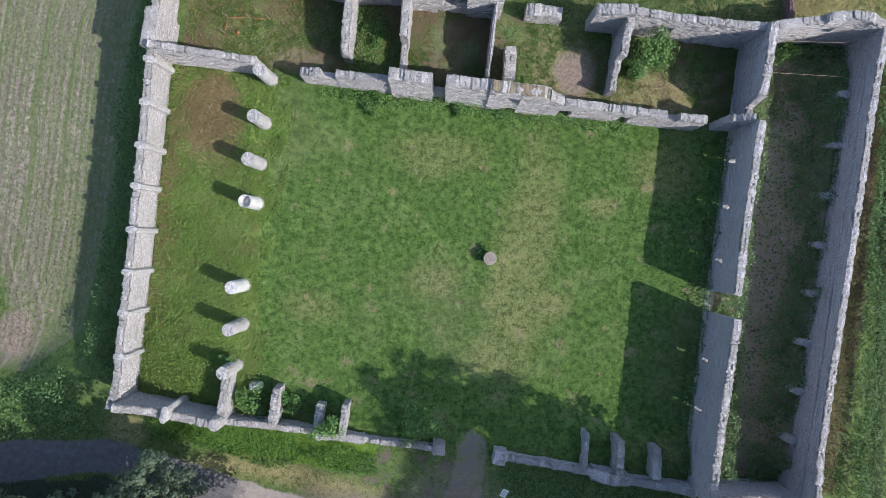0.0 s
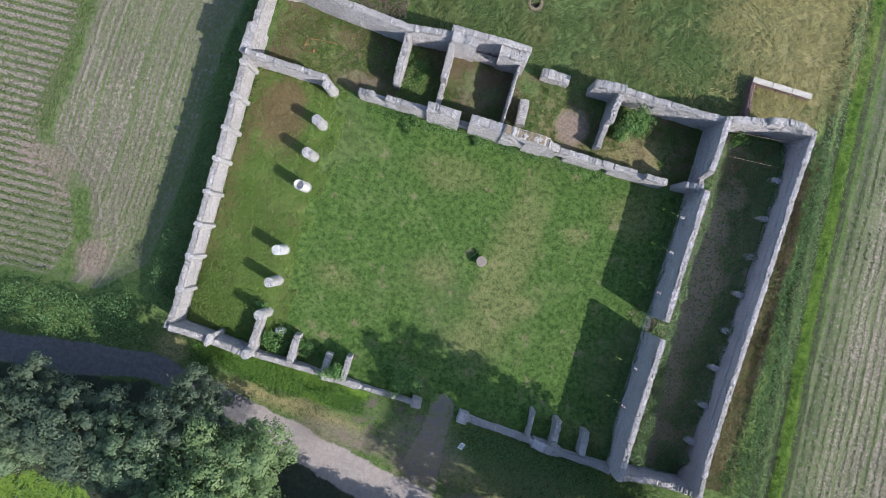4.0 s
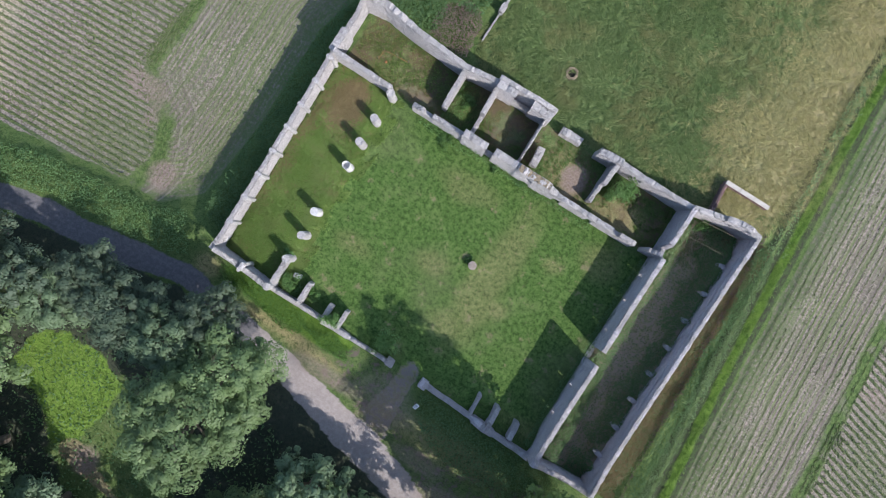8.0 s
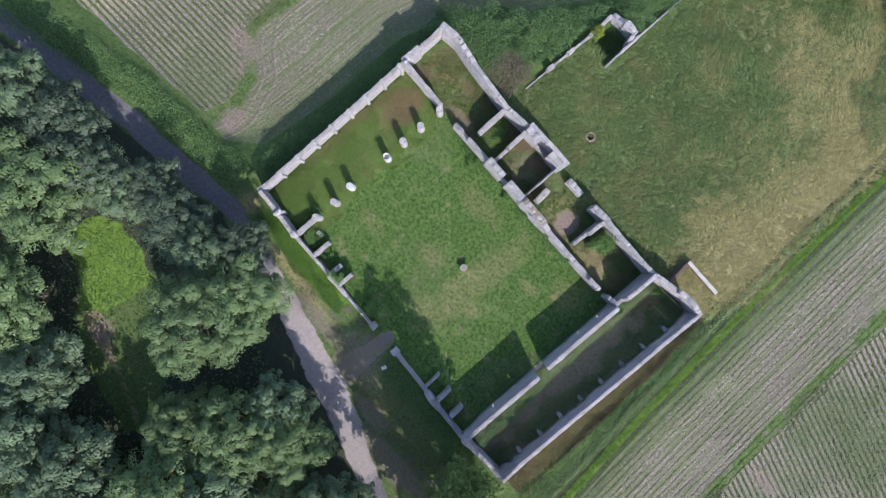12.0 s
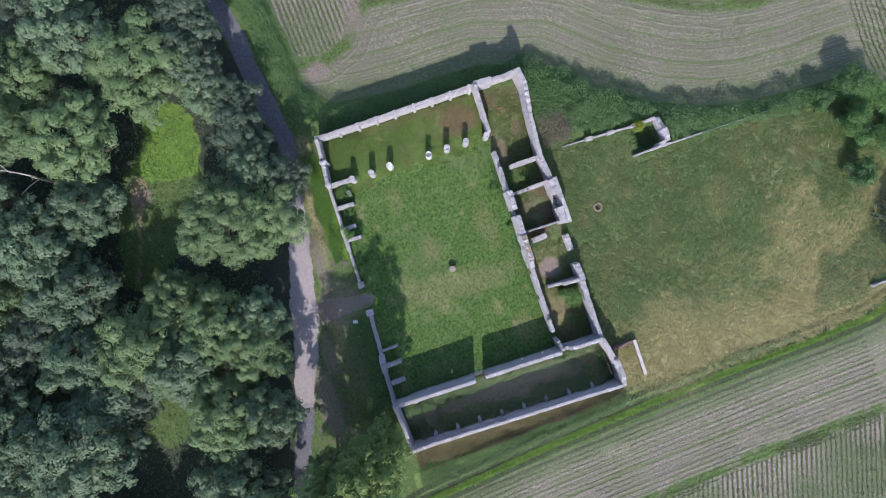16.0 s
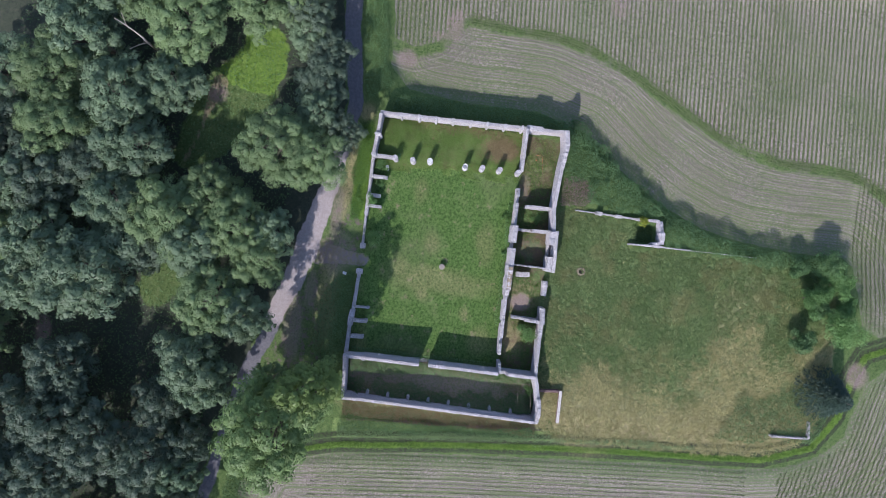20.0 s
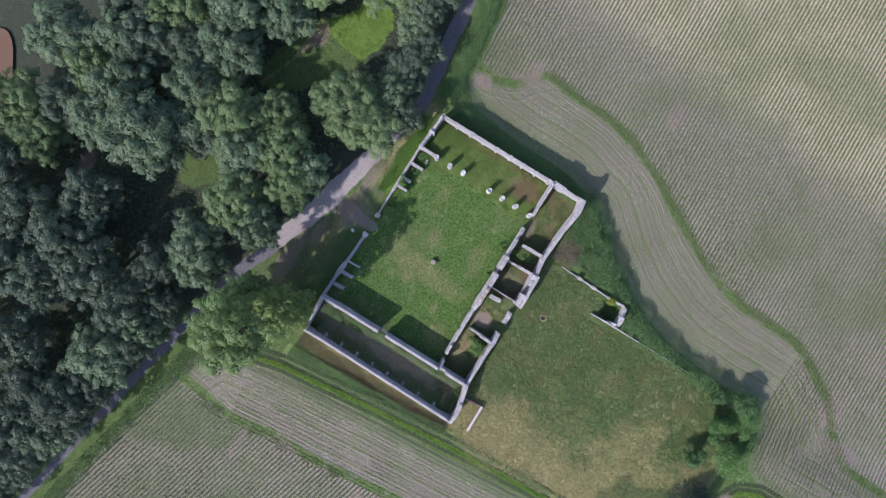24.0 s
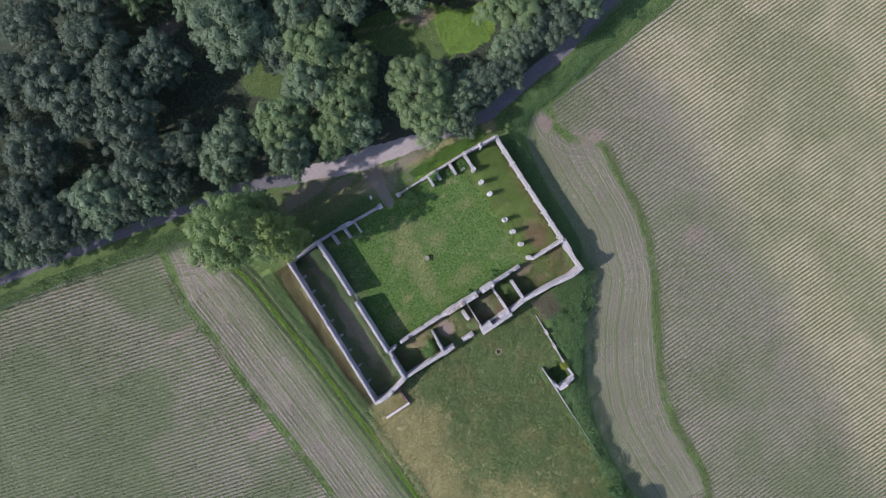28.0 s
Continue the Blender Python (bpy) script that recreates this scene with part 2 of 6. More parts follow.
bark, nt, b = material("bark")
put(nt, mixc(nt, noise_tex(nt, 0.15, 4, 0.7, stretch=(3, 3, 0.6)), (0.09, 0.07, 0.055), (0.22, 0.19, 0.155)), b.inputs["Base Color"])
BARK = bark

# ---------------------------------------------------------------- the lie of the land
TRACK = [(-190, -40, 2.8), (-85, -30, 2.8), (-52, -23.6, 2.8), (-38.5, -21.0, 2.7), (-28.5, -19.8, 2.7), (-22, -18.5, 2.6), (-11.3, -20.2, 2.5), (-6.5, -21.4, 3.0),
         (2.4, -23.8, 3.9), (7.5, -25.0, 3.8), (13.6, -27.4, 2.7), (19.3, -29.0, 2.6), (27.5, -32.2, 2.3), (42, -35.2, 1.9), (64, -39.6, 1.7), (120, -50, 1.8), (230, -70, 1.8)]
FIELD_W = [(-30.0, -300), (-60, -30), (-41, -14.5), (-29.5, -13.6), (-25.6, -10.5), (-24.4, 0), (-24.4, 12), (-22, 20.5), (-15.4, 28.5), (-10.4, 36.8), (-7.9, 43), (-6.6, 50),
           (-6.0, 58), (-6.2, 67), (-4.6, 69.0), (5.6, 71.0), (7.2, 76), (7.2, 90), (7, 300), (7, 600), (-600, 600), (-600, -60), (-120, -25)]
FIELD_W = FIELD_W[2:]
FIELD_E = [(37.0, -19.5), (36.2, -10), (34.9, 4.6), (33.6, 23.8), (32.2, 43), (31.6, 54.5), (30.6, 61), (28.2, 66.4), (24, 70.4), (14.5, 73), (10.9, 77), (10.3, 90), (10, 600), (600, 600), (600, -90), (230, -64), (120, -45),
           (80, -37.5), (68, -35.5), (56.5, -32.8), (44.7, -30.4), (38, -27)]
HEAD_W = [(-120, -27), (-60, -20.5), (-42, -14.9), (-34, -13.6), (-33.2, -10), (-34.6, -6.4), (-37.5, -4.2), (-39.4, -1.5), (-38.6, 7), (-38.4, 14.2), (-36.8, 20.4), (-33.4, 28.2), (-29.0, 36.2), (-25.0, 43.6), (-22.9, 49.4), (-21.6, 56), (-21.6, 62), (-21.2, 67.4), (-19.2, 72), (-15.4, 78.4),
          (-10.4, 83), (-5.6, 89), (-5.3, 98), (-5, 600), (-600, 600), (-600, -60)]
HEAD_E = [(47.5, -36), (49.8, -18.7), (48.8, -10), (48.6, -1.5), (47.3, 10.8), (46.0, 24.7), (44, 60), (300, 110), (600, 110), (600, -85), (230, -66), (120, -48), (80, -41)]
STRIP = [(37.6, -21), (35.9, -14.5), (33.8, 4.5), (32.1, 23.6), (31.0, 42.8), (30.0, 57), (27.0, 65.2), (21, 69.2), (13.7, 71.0), (10.4, 72.6), (8.8, 76), (8.7, 82), (8.5, 300)]
COURT = [(-13.0, -12), (-13.0, 9.6), (19, 9.6), (19, -14), (5.5, -14.3), (-3.5, -14)]
NAVE = [(-19.8, -13.6), (-19.9, 9.8), (-13.0, 9.8), (-12.6, -2), (-12.0, -13.8)]
RANGE_N = [(-19.8, 10.3), (-19.8, 16.2), (19.3, 16.2), (19.3, 10.3)]
ALLEY = [(19.9, -14.2), (19.9, 16.2), (26.5, 16.9), (26.4, -14.2)]
MEADOW = [(-9, 21), (-7.6, 30), (-3.4, 31), (-3.6, 44), (-3.6, 56), (-2, 66), (14, 67), (24, 65), (29, 58), (30, 42), (30.6, 24), (28.5, 18), (10, 16.8), (-4, 17.2), (-8, 17)]
CLEARING = [(-33, -37), (-32.4, -33), (-29.8, -30.6), (-25, -30.8), (-21.4, -32.6), (-21.8, -37.2), (-22.4, -39.8), (-24.6, -42), (-27, -39.6), (-30, -38)]
GLADE = [(-22, -31), (-14, -35.5), (-10, -40.5), (-7.5, -43.5), (-8.5, -48.5), (-13.5, -47.5), (-21, -45.5), (-25, -43), (-24, -36)]
GLADE_SOUTH = [(9, -49), (6.5, -45), (9, -40.5), (13.5, -43), (17, -49), (13, -52)]
PATH = [(-22.5, -41.4, 2.6), (-19.6, -42.2, 1.8), (-16, -43.2, 0.7), (-12, -44.4, 0.7), (-9, -45.7, 0.9)]
STRIP_FIELD = STRIP + [(600, 300), (600, -60), (37.9, -30)]

VERGE = [(-18.5, -15.0), (-12, -15.1), (-2.5, -15.0), (-2.8, -16.6), (-7, -17.3), (-12.5, -17.0), (-18.6, -16.2)]
BANK = [(31.4, -16), (30.2, 2.4), (29.2, 17.4), (28.6, 44), (31.0, 44), (32.2, 18), (33.2, 4), (34.8, -16)]
SHADED_DIRT = [(-2, -15.2), (2, -15), (8, -19.5), (14, -21), (22, -19), (26, -17), (27, -26), (22, -29.6), (14, -26), (8, -22), (-1, -20.5), (-6, -19.0)]


def strip_side(X, Y):
    """Distance to the grass strip's middle line, negative on the ruin's side."""
    return line_d(STRIP, X, Y)[0] * np.sign(poly_d(STRIP_FIELD, X, Y))


def masks(X, Y):
    """What covers the ground at each place, 0 to 1."""
    M = {}
    wob = (fnoise(X, Y, 3.0, 11) - 0.5) * 1.6
    d, w = line_d(TRACK, X, Y)
    M["track"] = step(w / 2 + wob * 0.5 - d, -0.5, 0.5)
    d2, w2 = line_d([(3.5, -22, 4.5), (4.0, -17.5, 2.4), (4.1, -14.2, 1.6)], X, Y)
    M["spur"] = step(w2 / 2 + wob * 0.6 - d2, -0.7, 0.7)
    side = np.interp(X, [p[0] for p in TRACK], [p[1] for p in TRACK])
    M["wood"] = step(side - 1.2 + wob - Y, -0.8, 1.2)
    M["clearing"] = step(poly_d(CLEARING, X, Y) + wob * 1.2, -0.8, 1.0)
    fw, fe = poly_d(FIELD_W, X, Y), poly_d(FIELD_E, X, Y)
    M["field"] = step(np.maximum(fw, fe) + wob * 0.5, -0.5, 0.5)
    M["rows"] = M["field"] * step(np.maximum(poly_d(HEAD_W, X, Y), poly_d(HEAD_E, X, Y)) + wob * 0.3, -0.4, 0.4)
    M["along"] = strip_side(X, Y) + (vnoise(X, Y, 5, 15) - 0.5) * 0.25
    M["strip"] = step(0.52 + wob * 0.2 - np.abs(M["along"] + 0.3), -0.3, 0.3)
    M["glade"] = step(np.maximum(poly_d(GLADE, X, Y), poly_d(GLADE_SOUTH, X, Y)) + wob * 1.5, -1.0, 1.5)
    d, w = line_d(PATH, X, Y)
    M["path"] = step(w / 2 + wob * 0.5 - d, -0.4, 0.5)
    M["edge"] = np.maximum(fw, fe)
    M["head"] = np.maximum(poly_d(HEAD_W, X, Y), poly_d(HEAD_E, X, Y)) + (fnoise(X, Y, 6, 82) - 0.5) * 0.9
    M["drill"] = np.where(X < 4, (-(X + 70) * math.sin(radians(183)) + (Y - 35) * math.cos(radians(183))) / 0.75, (-(X - 70) * math.sin(radians(165)) + (Y - 5) * math.cos(radians(165)) - 0.5) / 0.75)
    M["lawn"] = step(poly_d(COURT, X, Y) + wob * 0.8, -0.6, 0.8)
    M["nave"] = step(poly_d(NAVE, X, Y) + wob * 0.3, -0.3, 0.4)
    M["range"] = step(poly_d(RANGE_N, X, Y), -0.2, 0.3)
    M["alley"] = step(poly_d(ALLEY, X, Y), -0.2, 0.3)
    M["furrow"] = np.where(fw > fe, fw, fe) + (fnoise(X, Y, 9, 81) - 0.5) * 0.8
    M["verge"] = step(poly_d(VERGE, X, Y) + wob * 0.3, -0.3, 0.3)
    M["bank"] = step(poly_d(BANK, X, Y) + wob * 0.4, -0.5, 0.5)
    M["shaded_dirt"] = step(poly_d(SHADED_DIRT, X, Y) + wob * 0.8, -0.6, 0.6)
    M["meadow"] = step(poly_d(MEADOW, X, Y) + wob, -0.8, 0.8)
    bare = np.zeros_like(X)
    for bx, by, rx, ry, k in ((1.6, 22.4, 0.7, 0.7, 1), (-30.7, -11.2, 1.7, 1.8, 1), (-37.6, -3.6, 3.0, 1.5, 0.8), (-35.4, -5.8, 0.8, 1.8, 0.7), (50.5, 10.5, 3.0, 1.2, 0.7), (48.6, -6.5, 1.6, 3.4, 0.6), (53, -14.2, 4.0, 1.0, 0.6), (-12.5, 80.5, 3.2, 3.0, 0.7), (-7.2, 86, 1.6, 5, 0.7), (-33.2, 26.4, 1.0, 1.2, 0.0), (-44, 24, 2.5, 1.6, 0.7), (13.6, 71.4, 2.2, 2.0, 0.9), (8.0, 13.0, 1.5, 1.7, 1), (-20.5, -41.5, 1.6, 1.6, 0.9), (22.5, -66, 3, 1.5, 0.7), (17.0, -24.6, 6, 1.6, 0.6), (10, -22.3, 4, 1.2, 0.5), (3.5, -18.5, 4, 3.0, 0.35), (-3, -19.4, 5, 1.0, 0.6), (-11.0, 11.4, 2.6, 0.8, 0.4), (-1.2, 13.2, 2.0, 2.2, 0.25)):
        bare = np.maximum(bare, k * step(1.15 - np.hypot((X - bx) / rx, (Y - by) / ry) + wob * 0.25, 0, 0.45))
    M["bare"] = bare
    dry = np.zeros_like(X)
    for bx, by, rx, ry, k in ((-17.0, 6.2, 2.3, 3.6, 1), (-20.6, -16.4, 1.8, 1.6, 0.8), (28.2, 0, 1.1, 18, 0.75), (-9, -18.2, 8, 0.8, 0.95), (12, -19.6, 8, 2.0, 0.5), (4.0, 50.5, 4.6, 4.5, 0.45), (11, 50.5, 6.2, 5.5, 0.5), (19, 51, 6.2, 6.5, 0.5), (25, 50, 4, 9, 0.45), (25.6, 34, 4, 12, 0.4), (24.5, 19.5, 2.4, 1.8, 0.9), (24, 27, 8, 8, 0.6), (6.2, -1.5, 2.4, 9.0, 0.42),
                              (6.8, 13.2, 3.0, 2.6, 0.8), (14.2, 12.2, 4.0, 1.8, 0.75), (-14, 13.0, 4, 2.6, 0.25), (0, -3, 2.0, 1.4, 0.4), (-1.5, 5.0, 2.2, 1.2, 0.35), (8.5, -3.6, 1.4, 1.0, 0.5), (11.2, 3.6, 1.2, 0.9, 0.45), (5, -8, 2.4, 1.6, 0.4), (-8.5, -6, 2.4, 1.2, 0.3), (15.5, 6.5, 2.5, 2, 0.35), (-1, 6, 4, 1.5, 0.3), (18, -13.0, 4, 1, 0.3), (-19.4, 0, 0.8, 10, 0.55)):
        dry = np.maximum(dry, k * step(1.3 - np.hypot((X - bx) / rx, (Y - by) / ry) + wob * 0.35, 0, 0.8))
    M["dry"] = dry
    M["shaded_tar"] = np.maximum(step(-X, 8, 16), 0.8 * step(X, 12, 20))
    M["west"] = step(-X, -8, 4)
    M["lush"] = M["rows"] * np.clip(step(fnoise(X, Y, 15, 72), 0.4, 0.62) * 0.75 * (0.55 + 0.45 * step(X, 0, 10)) + 0.08 + 0.35 * step(X, 46, 52) * step(Y, -34, -22) + 0.4 * step(X, 56, 76) + 0.3 * step(-X, 24, 34) * (1 - step(-X, 40, 56)), 0, 1)
    M["straw"] = step(0.14 + fnoise(X, Y, 12, 71) * 0.35 + step(-X, 40, 66) * 0.85 + step(Y, 10, 70) * step(-X, 30, 50) * 0.2, 0.58, 1.05)
    return M


def ground_z(X, Y):
    """The ground's height."""
    fw = poly_d(FIELD_W, X, Y)
    z = -2.15 * step(fw, -3.2, 1.5) * (1 - step(X, -10, 6))
    a = strip_side(X, Y)
    z = z - 0.40 * np.exp(-((a + 0.75) / 0.42) ** 2) - 0.30 * np.exp(-((a - 1.15) / 0.5) ** 2) + 0.2 * np.exp(-((a - 0.1) / 0.6) ** 2)
    z = z + 1.1 * step(X, 23.4, 26.2) * (1 - step(X, 26.9, 28.4)) * step(Y, -14.3, -12) * (1 - step(Y, 14.5, 17))
    z = z + 1.0 * step(X, -9, -5) * (1 - step(X, 19, 24)) * step(-Y, 11.4, 13.6) * (1 - step(-Y, 18, 23))
    z = z + 0.35 * step(poly_d(NAVE, X, Y), -0.6, 1.2)
    z = z - 1.5 * step(1.5 - np.maximum(np.abs(X + 6.1), np.abs(Y - 32.4)), -0.5, 0.3)
    k = 1 - step(np.minimum(np.minimum(poly_d(COURT, X, Y) + 8, 30), 20), 0, 8) * 0.7
    z = z + (fnoise(X, Y, 9, 3) - 0.5) * 0.35 * k + (vnoise(X, Y, 1.1, 5) - 0.5) * 0.07
    return z


def axis(lo, hi, fine):
    a = np.arange(lo, hi + fine, fine)
    out = [fine * 1.35 ** i for i in range(1, 29)]
    c = np.cumsum(out)
    return np.concatenate([lo - c[::-1], a, a[-1] + c])


gx, gy = axis(-100, 100, 0.6), axis(-98, 92, 0.6)
GX, GY = np.meshgrid(gx, gy)
GZ = ground_z(GX, GY)
nx, ny = len(gx), len(gy)
idx = np.arange(nx * ny).reshape(ny, nx)
quads = np.stack([idx[:-1, :-1], idx[:-1, 1:], idx[1:, 1:], idx[1:, :-1]], -1).reshape(-1, 4)
gme = mesh_np("ground", np.stack([GX, GY, GZ], -1).reshape(-1, 3), quads, True)
for key, val in masks(GX.ravel(), GY.ravel()).items():
    gme.attributes.new(key, "FLOAT", "POINT").data.foreach_set("value", val.astype(np.float32))

gm, nt, b = material("ground_cover", 0.95)


def mask(key, sharp=True, grain=0.5):
    n = nt.nodes.new("ShaderNodeAttribute")
    n.attribute_name = key
    f = n.outputs["Fac"]
    if sharp:
        f = rng_map(nt, mathn(nt, "ADD", f, mathn(nt, "MULTIPLY", mathn(nt, "SUBTRACT", edge_noise, 0.5), grain)), 0.35, 0.65)
    return f


edge_noise = noise_tex(nt, 0.5, 4, 0.7)
n_blade = noise_tex(nt, 0.12, 4, 0.8)
n_tuft = noise_tex(nt, 0.45, 5, 0.78)
n_mid = noise_tex(nt, 1.1, 4, 0.7)
n_patch = noise_tex(nt, 3.5, 4, 0.65)
n_wide = noise_tex(nt, 14.0, 3, 0.55)
n_clod = noise_tex(nt, 0.22, 5, 0.75)


def cover(dark, light, tint, k=0.6):
    c = mixc(nt, rng_map(nt, n_blade, 0.40, 0.60), dark, light)
    c = mixc(nt, rng_map(nt, n_tuft, 0.5, 0.64, 0, k), c, tint)
    c = mixc(nt, rng_map(nt, n_mid, 0.52, 0.66, 0, 0.45), c, tuple(1.25 * q for q in tint))
    c = mixc(nt, rng_map(nt, n_tuft, 0.34, 0.47, 0.7, 0.0), c, tuple(0.62 * q for q in dark))
    return c


c_grass = cover((0.05, 0.09, 0.024), (0.115, 0.18, 0.055), (0.135, 0.175, 0.065))
c_lawn = cover((0.056, 0.112, 0.024), (0.100, 0.182, 0.042), (0.122, 0.190, 0.055), 0.6)
c_lawn = mixc(nt, rng_map(nt, n_patch, 0.5, 0.68, 0, 0.6), c_lawn, (0.160, 0.230, 0.072))
n_clump = noise_tex(nt, 0.45, 3, 0.75)
c_lawn = mixc(nt, rng_map(nt, n_clump, 0.38, 0.52, 0.85, 0), c_lawn, (0.036, 0.078, 0.016))
c_lawn = mixc(nt, rng_map(nt, n_clump, 0.54, 0.66, 0, 0.5), c_lawn, (0.150, 0.250, 0.062))
c_lawn = mixc(nt, rng_map(nt, noise_tex(nt, 1.7, 4, 0.7), 0.58, 0.68, 0, 0.75), c_lawn, (0.25, 0.215, 0.125))
c_lawn = mixc(nt, rng_map(nt, n_wide, 0.52, 0.7, 0, 0.3), c_lawn, (0.19, 0.19, 0.10))
c_meadow = cover((0.074, 0.122, 0.040), (0.135, 0.195, 0.070), (0.170, 0.205, 0.082))
c_meadow = mixc(nt, rng_map(nt, n_wide, 0.48, 0.68, 0, 0.35), c_meadow, (0.26, 0.26, 0.12))
c_meadow = mixc(nt, rng_map(nt, noise_tex(nt, 1.4, 4, 0.7, distort=1.2), 0.36, 0.48, 0.75, 0), c_meadow, (0.05, 0.085, 0.03))
by_strip = nt.nodes.new("ShaderNodeAttribute")
by_strip.attribute_name = "along"
c_meadow = mixc(nt, mathn(nt, "MULTIPLY", rng_map(nt, by_strip.outputs["Fac"], -12, -3), rng_map(nt, n_patch, 0.34, 0.54, 0.25, 0.9)), c_meadow, (0.37, 0.32, 0.16))
c_nave = cover((0.105, 0.165, 0.042), (0.24, 0.315, 0.088), (0.30, 0.31, 0.125))
c_nave = mixc(nt, rng_map(nt, n_mid, 0.48, 0.60, 0, 0.75), c_nave, (0.25, 0.185, 0.095))
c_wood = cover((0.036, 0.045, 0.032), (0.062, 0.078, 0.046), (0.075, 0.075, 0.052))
# glade grass darker than the clearing's: tree shade put into its colour
c_glade = cover((0.06, 0.10, 0.028), (0.115, 0.175, 0.055), (0.14, 0.17, 0.07))
c_clear = cover((0.11, 0.205, 0.03), (0.19, 0.315, 0.055), (0.22, 0.32, 0.075))
c_lush = cover((0.065, 0.135, 0.018), (0.135, 0.235, 0.036), (0.16, 0.25, 0.045))
c_strip = cover((0.09, 0.15, 0.045), (0.20, 0.285, 0.09), (0.245, 0.305, 0.11))
hd = nt.nodes.new("ShaderNodeAttribute")
hd.attribute_name = "furrow"
wave = nt.nodes.new("ShaderNodeTexNoise")
wave.noise_dimensions = "1D"
wave.inputs["Scale"].default_value, wave.inputs["Detail"].default_value = 1.0, 3.0
nt.links.new(mathn(nt, "MULTIPLY", hd.outputs["Fac"], 0.85), wave.inputs["W"])
n_furrow = wave.outputs["Fac"]
c_soil = mixc(nt, rng_map(nt, n_clod, 0.38, 0.62), (0.145, 0.115, 0.103), (0.425, 0.348, 0.308))
c_soil = mixc(nt, rng_map(nt, n_patch, 0.4, 0.7, 0, 0.4), c_soil, (0.29, 0.265, 0.20))
c_weedy = mixc(nt, rng_map(nt, n_tuft, 0.44, 0.60, 0.0, 0.75), c_soil, (0.10, 0.145, 0.06))
c_head = mixc(nt, rng_map(nt, n_wide, 0.35, 0.65, 0.35, 0.95), mixc(nt, mathn(nt, "MULTIPLY", mask("west", False), 0.9), c_soil, (0.22, 0.195, 0.15)), c_weedy)
hd2 = nt.nodes.new("ShaderNodeAttribute")
hd2.attribute_name = "furrow"
wave2 = nt.nodes.new("ShaderNodeTexNoise")
wave2.noise_dimensions = "1D"
wave2.inputs["Scale"].default_value, wave2.inputs["Detail"].default_value = 1.0, 2.0
nt.links.new(mathn(nt, "ADD", mathn(nt, "MULTIPLY", hd2.outputs["Fac"], 3.1), mathn(nt, "MULTIPLY", edge_noise, 0.5)), wave2.inputs["W"])
c_head = mixc(nt, rng_map(nt, wave2.outputs["Fac"], 0.5, 0.62, 0, 0.4), c_head, (0.15, 0.14, 0.095))
c_head = mixc(nt, rng_map(nt, wave2.outputs["Fac"], 0.36, 0.47, 0.14, 0), c_head, (0.36, 0.31, 0.26))
c_head = mixc(nt, rng_map(nt, n_furrow, 0.5, 0.64, 0, 0.5), c_head, (0.16, 0.135, 0.112))
c_head = mixc(nt, rng_map(nt, n_furrow, 0.36, 0.46, 0.7, 0), c_head, (0.12, 0.15, 0.065))
def ridge(key, scale, sway):
    """Rows at even steps of a ground value, 0 between them and 1 along them, a little ragged."""
    n = nt.nodes.new("ShaderNodeAttribute")
    n.attribute_name = key
    v = mathn(nt, "ADD", mathn(nt, "MULTIPLY", n.outputs["Fac"], scale), mathn(nt, "MULTIPLY", mathn(nt, "SUBTRACT", n_tuft, 0.5), sway))
    return rng_map(nt, mathn(nt, "COSINE", mathn(nt, "MULTIPLY", v, 2 * math.pi)), -0.3, 0.7)


def band(key, at, half, ragged=0.3):
    """1 along a line at a given value of a ground value."""
    n = nt.nodes.new("ShaderNodeAttribute")
    n.attribute_name = key
    d = mathn(nt, "ABSOLUTE", mathn(nt, "SUBTRACT", mathn(nt, "ADD", n.outputs["Fac"], mathn(nt, "MULTIPLY", mathn(nt, "SUBTRACT", edge_noise, 0.5), ragged)), at))
    return rng_map(nt, d, half * 1.5, half * 0.6)


drill = ridge("drill", 1.0, 0.5)
c_leafrow = mixc(nt, rng_map(nt, n_clod, 0.38, 0.62), (0.070, 0.100, 0.042), (0.140, 0.180, 0.078))
n_stand = noise_tex(nt, 6.0, 5, 0.65)
c_pale = mixc(nt, mask("straw", False), c_soil, mixc(nt, rng_map(nt, n_clod, 0.36, 0.64), (0.29, 0.245, 0.16), (0.60, 0.515, 0.36)))
c_between = mixc(nt, mathn(nt, "MULTIPLY", mask("lush", False), rng_map(nt, n_tuft, 0.34, 0.56, 0.4, 0.95)), c_pale, (0.105, 0.138, 0.064))
c_rows = mixc(nt, mathn(nt, "MULTIPLY", drill, rng_map(nt, n_stand, 0.34, 0.54, 0.65, 1.0)), c_between, c_leafrow)
c_head = mixc(nt, mathn(nt, "MULTIPLY", ridge("edge", 2.0, 0.6), rng_map(nt, n_stand, 0.36, 0.6, 0.2, 0.75)), c_head, mixc(nt, rng_map(nt, n_clod, 0.38, 0.62), (0.105, 0.145, 0.055), (0.20, 0.25, 0.10)))
near_edge = nt.nodes.new("ShaderNodeAttribute")
near_edge.attribute_name = "edge"
c_head = mixc(nt, mathn(nt, "MULTIPLY", rng_map(nt, near_edge.outputs["Fac"], 4.2, 0.8), rng_map(nt, n_tuft, 0.36, 0.58, 0.2, 0.85)), c_head, (0.115, 0.160, 0.062))
c_head = mixc(nt, mathn(nt, "MULTIPLY", band("head", -0.9, 0.9, 1.2), rng_map(nt, n_patch, 0.36, 0.5, 0.35, 1.0)), c_head, mixc(nt, rng_map(nt, n_tuft, 0.4, 0.6), (0.060, 0.105, 0.030), (0.130, 0.190, 0.060)))
